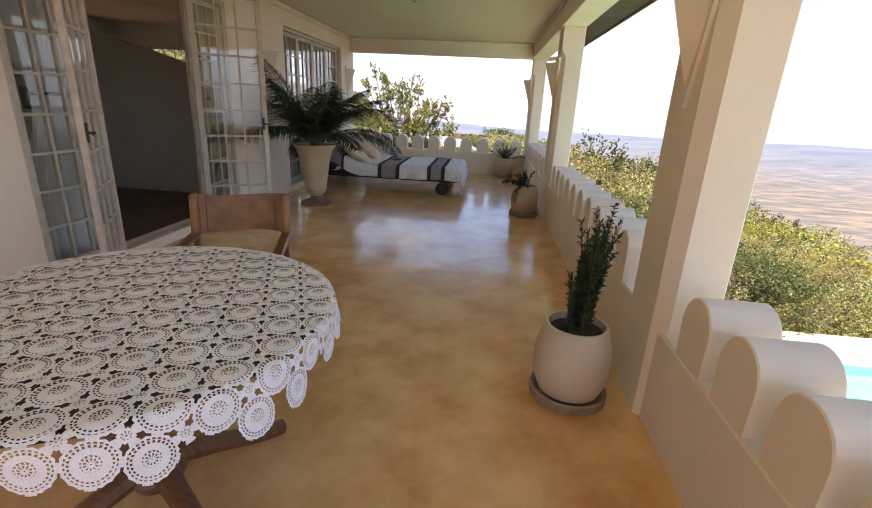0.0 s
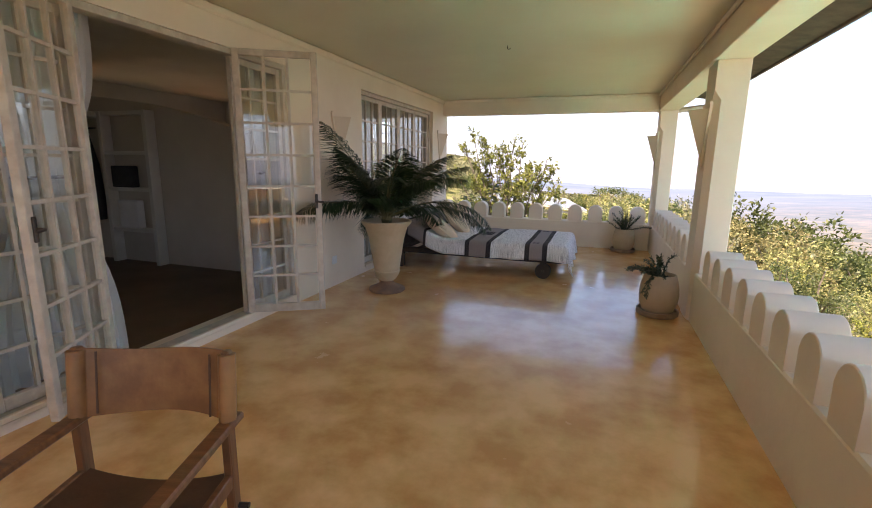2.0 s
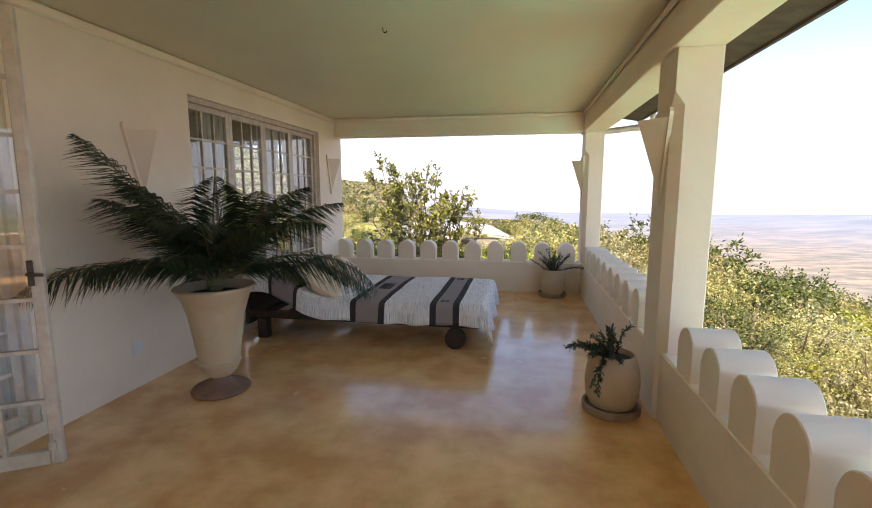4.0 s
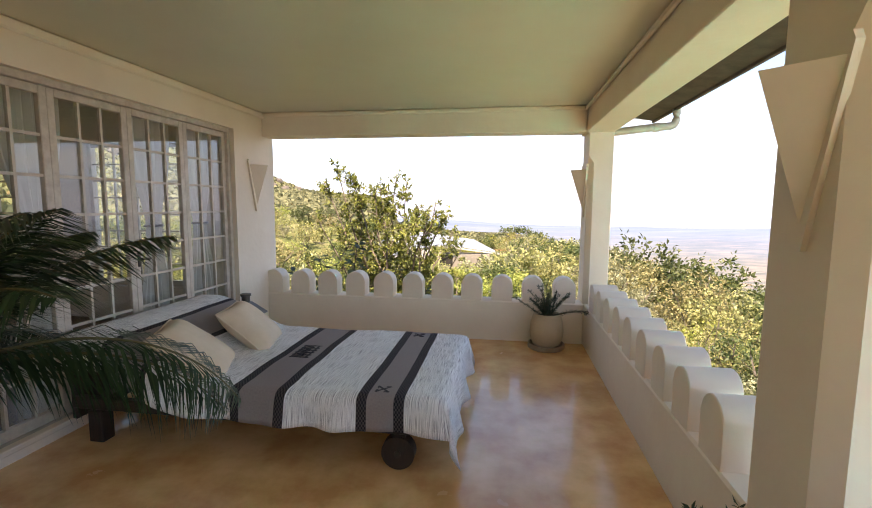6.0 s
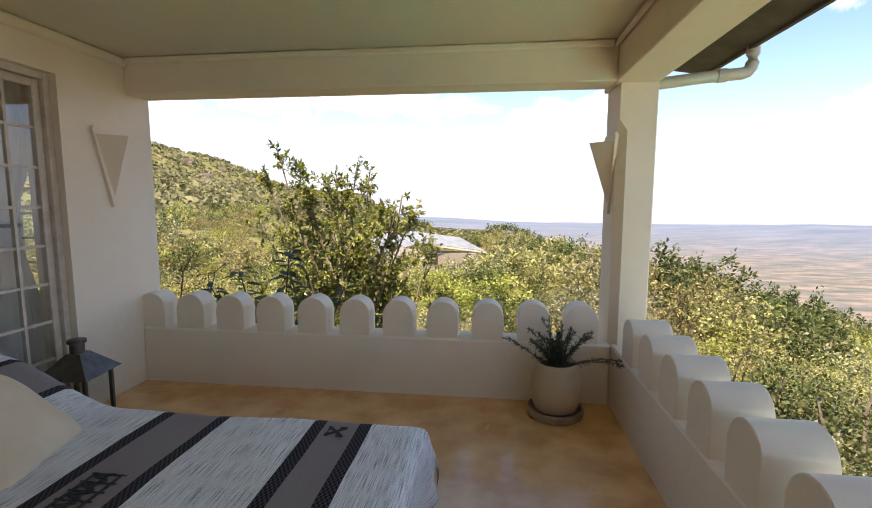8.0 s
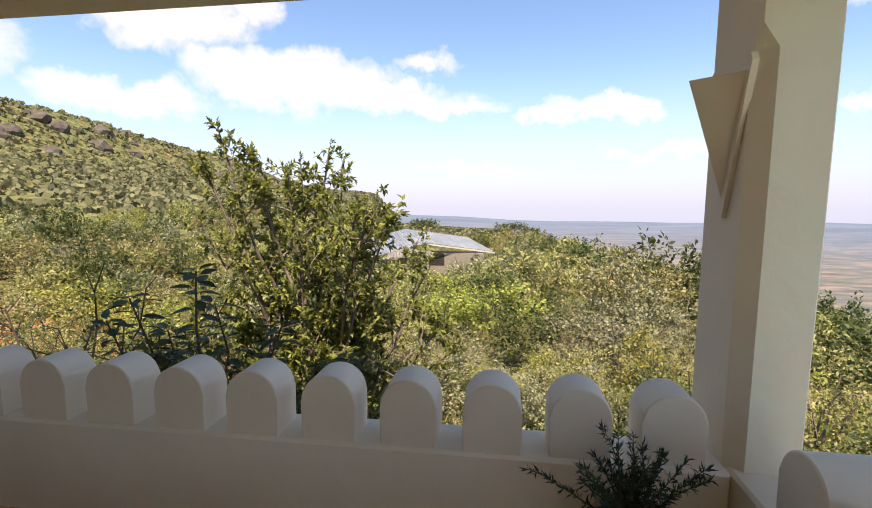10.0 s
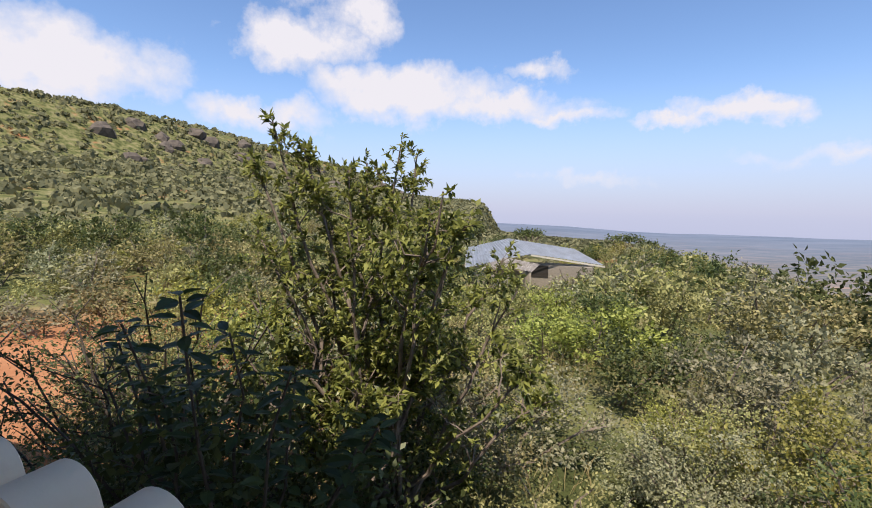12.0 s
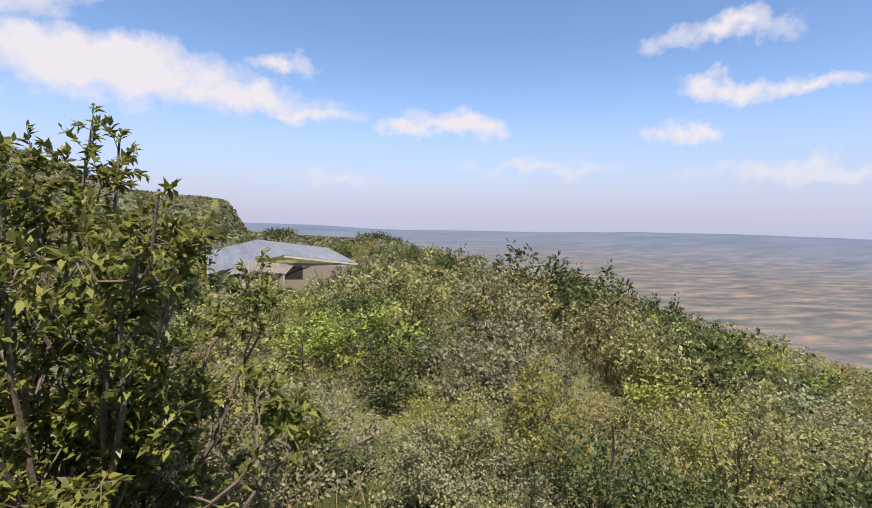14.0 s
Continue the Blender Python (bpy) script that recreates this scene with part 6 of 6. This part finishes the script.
def broad_leaf(verts, faces, p, along, up, length, width):
    """One large oval leaf, folded a little along its midrib and drooping to a point."""
    al = along.normalized()
    side = al.cross(up).normalized()
    nor = side.cross(al)
    o = len(verts)
    shape = ((0.0, 0.02), (0.18, 0.34), (0.42, 0.5), (0.68, 0.38), (0.88, 0.16), (1.0, 0.0))
    for f, w in shape:
        mid = p + al * length * f - nor * length * (0.28 * f * f)
        for k in (-1, 0, 1):
            verts.append(tuple(mid + side * (k * w * width) + nor * (0.10 * width * abs(k))))
    for r in range(len(shape) - 1):
        for k in (0, 1):
            a = o + 3 * r + k
            faces.append((a, a + 1, a + 4, a + 3))


def build_broadleaf():
    rng = random.Random(17)
    base = Vector((-2.05, 10.3, -2.2))
    t = thing("broadleaf_shrub", "dark large-leaved shrub in the shade below the parapet", "shrub", tuple(base))
    verts, faces = [], []
    tips = ((-1.55, 9.38, 0.95), (-2.15, 9.5, 0.72), (-1.05, 9.5, 0.55), (-2.6, 9.7, 0.45), (-0.65, 9.75, 0.25), (-1.75, 9.9, 0.6), (-1.3, 10.0, 0.35), (-2.3, 10.1, 0.3), (-0.9, 10.2, 0.0), (-1.9, 9.45, 0.3))
    for tip in tips:
        end = Vector(tip) + Vector((-0.35, 0.55, 0.0)) - base
        pts = [Vector((end.x * f ** 1.2, end.y * f ** 1.2, end.z * f)) + Vector((rng.gauss(0, 0.04), rng.gauss(0, 0.03), 0)) * f for f in [i / 7 for i in range(8)]]
        part("stem", tube(bmesh.new(), pts, [0.016 * (1 - 0.75 * i / 7) + 0.003 for i in range(8)], 5), DARKBARK, t)
        for k in range(38):
            f = 7 * (1 - 0.5 * (k / 38) ** 1.5) - 0.01
            i = int(f)
            q = pts[i].lerp(pts[i + 1], f - i) if i < 7 else pts[7]
            a = 2.4 * k + rng.uniform(-0.4, 0.4)
            along = Vector((math.cos(a), math.sin(a) * 0.8, rng.uniform(-0.15, 0.55)))
            broad_leaf(verts, faces, q + along * 0.03, along, Vector((rng.gauss(0, 0.25), rng.gauss(0, 0.25), 1)), rng.uniform(0.10, 0.17), rng.uniform(0.055, 0.08))
    me = bpy.data.meshes.new("foliage")
    me.from_pydata(verts, [], faces)
    me.materials.append(L_BROAD)
    part("foliage", me, None, t)


build_tree()
build_broadleaf()
build_scrub()
build_far_scrub()
flat_tree((24.7, 105), 3.4, 2.2, 3)
flat_tree((2.2, 88), 2.9, 2.6, 4)
flat_tree((6.0, 95), 2.6, 1.6, 6)
flat_tree((-13.0, 87), 3.2, 2.4, 8)


# ---- the neighbouring house, the pool, rocks ----
IRONSHEET = material("weathered iron roof", (0.52, 0.56, 0.62), (0.40, 0.43, 0.47), rough=0.38, scale=1.2, metal=0.35, bump=0.05, space="World")
OLDSHEET = material("old dull iron roof", (0.44, 0.40, 0.35), (0.34, 0.30, 0.26), rough=0.6, scale=1.6, bump=0.05, space="World")
PALEPLANK = material("pale sawn plank", (0.52, 0.47, 0.40), (0.40, 0.35, 0.29), rough=0.85, scale=4, stretch=(1, 1, 8), obj_var=0.2)
PLANK = material("grey weathered plank", (0.36, 0.31, 0.24), (0.25, 0.21, 0.16), rough=0.85, scale=4, stretch=(1, 1, 8), obj_var=0.25)
DECK = material("pale pool paving", (0.56, 0.47, 0.33), (0.48, 0.40, 0.27), rough=0.8, scale=2.0, space="World")
WATERPAINT = material("turquoise pool lining", (0.10, 0.62, 0.62), (0.08, 0.55, 0.58), rough=0.5, scale=1.5, space="World")
ROCK = material("brown cliff rock", (0.065, 0.052, 0.04), (0.13, 0.105, 0.08), rough=0.9, scale=0.5, bump=0.8, bump_scale=2.0, space="World")


def build_house():
    h = thing("farm_house", "low timber house with a grey corrugated iron roof among bushes", "house", (-6.3, 46.0, -4.5))

    def slope_roof(name, pts, ribs, mat=None):
        bm = bmesh.new()
        a, b, c, d = (Vector(p) for p in pts)
        rows = []
        for i in range(ribs * 2 + 1):
            f = i / (ribs * 2)
            off = Vector((0, 0, 0.05 if i % 2 else 0.0))
            rows.append((bm.verts.new(a.lerp(b, f) + off), bm.verts.new(d.lerp(c, f) + off)))
        for p, q in zip(rows, rows[1:]):
            bm.faces.new((p[0], q[0], q[1], p[1]))
        bmesh.ops.solidify(bm, geom=bm.faces[:], thickness=0.05)
        return part(name, bm, mat or IRONSHEET, h)

    slope_roof("roof", ((-4.86, -1.4, 0.97), (0.25, 0.5, 2.21), (-2.28, 3.0, 3.27), (-6.09, 2.5, 2.29)), 18)
    slope_roof("roof", ((0.25, 0.5, 2.21), (6.05, 2.2, 1.37), (3.48, 4.5, 2.44), (-2.28, 3.0, 3.27)), 22)
    slope_roof("roof", ((3.48, 4.5, 2.44), (-2.28, 3.0, 3.27), (-5.9, 4.6, 1.6), (1.0, 5.6, 1.6)), 12)
    slope_roof("porch_roof", ((-3.62, -2.8, 0.98), (-1.05, -2.95, 1.42), (-1.7, -0.6, 1.92), (-3.35, -1.0, 1.25)), 9, OLDSHEET)
    slope_roof("porch_roof", ((-1.05, -2.95, 1.42), (0.86, -2.8, 1.14), (1.2, -1.0, 1.56), (-1.7, -0.6, 1.92)), 8, OLDSHEET)
    part("fascia", beam(bmesh.new(), (-4.9, -1.42, 0.88), (-6.13, 2.5, 2.2), 0.04, 0.2, (0, 0, 1), 0.004), GUTTER, h, "pale fascia board")
    part("fascia", beam(bmesh.new(), (0.25, 0.45, 2.12), (6.05, 2.15, 1.28), 0.04, 0.14, (0, 0, 1), 0.004), GUTTER, h, "pale fascia board")
    wall = part("wall", boxes((-4.5, -0.3, -1.4, -0.3, 2.6, 0.95), (-0.3, 1.3, -1.4, 5.2, 3.2, 1.25)), PLANK, h, "grey plank walls")
    for k in range(6):
        part("plank", boxes((-2.2, -2.64, -0.28 + 0.175 * k, -0.98, -2.6, -0.115 + 0.175 * k)), PALEPLANK, wall)
    part("plank", boxes((-3.4, -2.7, -0.62, -1.5, -2.62, -0.36)), PALEPLANK, wall)
    for x, z in ((-3.5, 1.0), (-2.32, 1.15), (-0.98, 1.38), (0.7, 1.14)):
        part("post", boxes((x, -2.76, -1.5, x + 0.11, -2.66, z - 0.03)), PLANK, h)
    # dark slabs on the solid walls stand in for shade under porch and eave
    part("shade_panel", boxes((-3.3, -0.34, -1.1, -2.5, -0.305, 0.8)), IRON, h, "dark panel standing in for the shade under the porch")
    part("shade_panel", boxes((0.2, 1.26, 0.2, 1.6, 1.295, 1.2)), IRON, h, "dark panel standing in for the shade under the eave")


def build_dead_shrub():
    rng = np.random.default_rng(31)
    t = thing("dead_shrub", "bare dark dead shrub with crooked branches", "shrub", (-2.6, 44.2, ground_z(-2.6, 44.2)))
    for pts in grow(rng, (0, 0, 0), [(-0.9, 0.1, 2.3), (0.7, 0.0, 2.4), (0.2, 0.3, 1.7), (-0.4, -0.2, 1.5), (1.2, 0.1, 1.6)], 7, 0.16):
        part("branch", tube(bmesh.new(), pts, [0.045 * (1 - 0.75 * i / 7) + 0.006 for i in range(8)], 5), DARKBARK, t)


def build_pool():
    z = -2.0
    x0, x1, y0, y1 = 4.1, 9.5, -1.5, 5.75
    structure("pool_deck", boxes((2.6, -4, z - 0.3, x0, 6.75, z), (x1, -4, z - 0.3, 11, 6.75, z), (x0, y1, z - 0.3, x1, 6.75, z), (x0, -4, z - 0.3, x1, y0, z)), DECK,
              "pale sandstone paving round the pool", "paving")
    structure("pool_basin", boxes((x0, y0, z - 1.5, x1, y1, z - 0.17), (x0 - 0.02, y0, z - 1.3, x0 + 0.05, y1, z - 0.005), (x1 - 0.05, y0, z - 1.3, x1, y1, z - 0.005), (x0, y1 - 0.05, z - 1.3, x1, y1, z - 0.005)), WATERPAINT,
              "turquoise painted pool basin", "pool")
    w = bpy.data.materials.new("pool water")
    w.use_nodes = True
    b = w.node_tree.nodes["Principled BSDF"]
    b.inputs["Base Color"].default_value = (0.55, 0.95, 0.95, 1)
    b.inputs["Transmission Weight"].default_value, b.inputs["Roughness"].default_value, b.inputs["IOR"].default_value = 1.0, 0.03, 1.33
    wob = w.node_tree.nodes.new("ShaderNodeTexNoise")
    wob.inputs["Scale"].default_value = 3.0
    bp = w.node_tree.nodes.new("ShaderNodeBump")
    bp.inputs["Strength"].default_value = 0.15
    w.node_tree.links.new(wob.outputs["Fac"], bp.inputs["Height"])
    w.node_tree.links.new(bp.outputs[0], b.inputs["Normal"])
    ob = structure("water", boxes((x0 + 0.05, y0, z - 0.13, x1 - 0.05, y1 - 0.05, z - 0.12)), w, "clear turquoise pool water", "water")
    ob.visible_shadow = False


def build_rocks():
    rng = random.Random(4)
    for k in range(40):
        if k < 26:
            x, y = rng.uniform(-228, -190), rng.uniform(120, 430)
            s = rng.uniform(2.0, 4.6)
        else:
            x, y = rng.uniform(-190, -110), rng.uniform(110, 330)
            s = rng.uniform(1.2, 2.6)
        bm = bmesh.new()
        bmesh.ops.create_icosphere(bm, subdivisions=2, radius=1)
        for v in bm.verts:
            v.co *= 1 + 0.45 * noise.noise(v.co * 1.4 + Vector((k, 0, 0)))
            v.co.z = max(-0.6, round(v.co.z * 2.2) / 2.2 * 0.7 + v.co.z * 0.3)
        ob = tagged(part("rock", bm, ROCK), "brown weathered rock outcrop on the hillside", "rock", "cliff rocks")
        ob.matrix_basis = pose(x, y, ground_z(x, y) - 0.25 * s, 0, 0, rng.uniform(0, 360)) @ Matrix.Diagonal((s * 1.3, s * 1.3, s * 1.1, 1))


build_house()
build_dead_shrub()
build_pool()
build_rocks()


# ---- curtains and what shows inside the room ----
SHEER = leaf_material("white sheer curtain", (0.84, 0.83, 0.81), (0.88, 0.87, 0.85), 0.4, 0.9)


def curtain(at, width, height, gathers, tie=None, seed=0):
    """A hanging curtain along +y, drawn together at the tie height."""
    bm = bmesh.new()
    nu, nv = gathers * 8, 26
    rng = random.Random(seed)
    ph = [rng.uniform(-0.5, 0.5) for _ in range(gathers + 1)]
    grid = []
    for j in range(nv + 1):
        z = height * (1 - j / nv)
        squeeze = 1.0
        if tie:
            d = (z - tie) / (0.55 if z > tie else 0.8)
            squeeze = 1 - 0.62 * math.exp(-d * d * 2.2)
        row = []
        for i in range(nu + 1):
            u = i / nu
            g = u * gathers
            amp = 0.028 * (0.6 + 0.4 * squeeze)
            x = amp * math.sin(2 * math.pi * g + ph[int(g) % len(ph)]) + 0.006 * math.sin(17 * g + 3 * z)
            row.append(bm.verts.new((x, (u - 0.5) * width * squeeze, z)))
        grid.append(row)
    for a, b in zip(grid, grid[1:]):
        for i in range(nu):
            bm.faces.new((a[i], a[i + 1], b[i + 1], b[i]))
    ob = part("curtain", bm, SHEER, None, "", True)
    ob.matrix_basis = pose(*at)
    tagged(ob, "white sheer curtain gathered with a dark tie" if tie else "white sheer curtain hanging in folds", "curtain", "curtains behind the glass")
    if tie:
        t = bmesh.new()
        n = 18
        tube(t, [(0.045 * math.cos(2 * math.pi * k / n), width * 0.20 * math.sin(2 * math.pi * k / n), tie) for k in range(n + 1)], 0.012, 6)
        part("tie", t, IRON, ob, "dark cord tie")
    return ob


xc = WALL_X - WALL_T - 0.07
curtain((xc, 2.42, 0.06), 0.75, 2.2, 6, 1.21, 1)
curtain((xc, 4.37, 0.06), 0.46, 2.2, 6, 1.21, 2)
curtain((xc, 8.10, 0.06), 0.50, 2.2, 7, 1.22, 3)
curtain((xc, 7.48, 0.06), 0.44, 2.2, 6, 1.22, 4)
curtain((xc, 6.45, 0.06), 0.46, 2.2, 6, 1.22, 5)
curtain((xc, 5.86, 0.06), 0.40, 2.2, 6, 1.22, 6)


WHITEPAINT = material("white painted board", (0.80, 0.77, 0.71), (0.74, 0.70, 0.63), rough=0.6, scale=3, space="World")
BEDLINEN = material("white bed linen", (0.82, 0.80, 0.77), (0.76, 0.74, 0.70), rough=0.9, scale=4, bump=0.3, bump_scale=9)
CLOTH = material("dark garment", (0.035, 0.034, 0.036), (0.06, 0.055, 0.055), rough=0.95, scale=6, bump=0.3, bump_scale=20)


def build_shelves():
    """Built-in shelves and an open wardrobe beside them, against the partition."""
    y0, y1 = 4.72, 5.04
    s = thing("shelf_unit", "white built-in shelves with a few things on them", "shelves", (0, 0, 0.03))
    for x in (-5.98, -5.20):
        part("side", boxes((x, 4.90, 0, x + 0.06, y1, 1.95), bevel=0.004), WHITEPAINT, s)
    for z in (0.42, 0.95, 1.41, 1.90):
        part("shelf", boxes((-5.918, 4.91, z, -5.202, y1, z + 0.045), bevel=0.003), WHITEPAINT, s)
    w = thing("wardrobe", "open white wardrobe with dark clothes hanging inside", "wardrobe", (0, 0, 0.03))
    part("side", boxes((-7.0, y0, 0, -6.94, y1, 1.95), bevel=0.004), WHITEPAINT, w)
    part("top", boxes((-6.938, y0 + 0.004, 1.88, -5.985, y1, 1.945), bevel=0.003), WHITEPAINT, w)
    rail = tube(bmesh.new(), [(-6.938, 4.88, 1.74), (-5.985, 4.88, 1.74)], 0.012, 8)
    part("rail", rail, TIN, w)
    rng = random.Random(9)
    for k in range(5):
        x = -6.75 + 0.15 * k
        low = rng.uniform(0.55, 0.9)
        bm = bmesh.new()
        rows = []
        for j in range(9):
            f = j / 8
            hw = 0.13 * min(1, 0.25 + 2.2 * f) + 0.02 * math.sin(5 * f + k)
            ring = [bm.verts.new((x + 0.035 * math.cos(a) * (0.6 + 0.6 * f), 4.88 + hw * math.sin(a) * 0.9, 1.72 - f * (1.72 - low))) for a in [2 * math.pi * i / 10 for i in range(10)]]
            rows.append(ring)
        for p, q in zip(rows, rows[1:]):
            for i in range(10):
                bm.faces.new((p[i], p[(i + 1) % 10], q[(i + 1) % 10], q[i]))
        bm.faces.new(rows[0])
        bm.faces.new(list(reversed(rows[-1])))
        g = tagged(part("hanging_garment", bm, CLOTH, None, "", True), "dark garment hanging from the wardrobe rail", "clothes", "hanging clothes")
        g.matrix_basis = pose(0, 0, 0.03)
    b = tagged(part("box", boxes((-5.86, 4.92, 1.027, -5.50, 5.03, 1.30), bevel=0.01), CLOTH), "black box on the white shelf", "box")
    p = tagged(part("paper_bag", boxes((-5.80, 4.92, 0.497, -5.45, 5.02, 0.86), bevel=0.012), BEDLINEN), "white bag standing on the lower shelf", "bag")


def build_room_bed():
    t = thing("bed", "low bed made up with white linen", "bed", (0, 0, 0.03))
    part("base", boxes((-6.6, 2.75, 0.0, -4.98, 4.05, 0.22), bevel=0.01), WHITEPAINT, t)
    bm = bmesh.new()
    n = 18
    grid = []
    for i in range(n + 1):
        row = []
        for j in range(n + 1):
            u, v = 2 * i / n - 1, 2 * j / n - 1
            edge = max(abs(u), abs(v))
            z = 0.22 + 0.27 * (1 - max(0.0, edge - 0.85) / 0.15 * 0.9) + 0.02 * noise.noise((u * 3, v * 3, 5))
            row.append(bm.verts.new((-5.79 + 0.83 * u, 3.40 + 0.67 * v, z)))
        grid.append(row)
    for p, q in zip(grid, grid[1:]):
        for j in range(n):
            bm.faces.new((p[j], q[j], q[j + 1], p[j + 1]))
    rim = [e for e in bm.edges if len(e.link_faces) == 1]
    ext = bmesh.ops.extrude_edge_only(bm, edges=rim)
    for v in ext["geom"]:
        if isinstance(v, bmesh.types.BMVert):
            v.co.z = 0.06
    part("bedding", bm, BEDLINEN, t, "white quilt", True)


build_shelves()
build_room_bed()
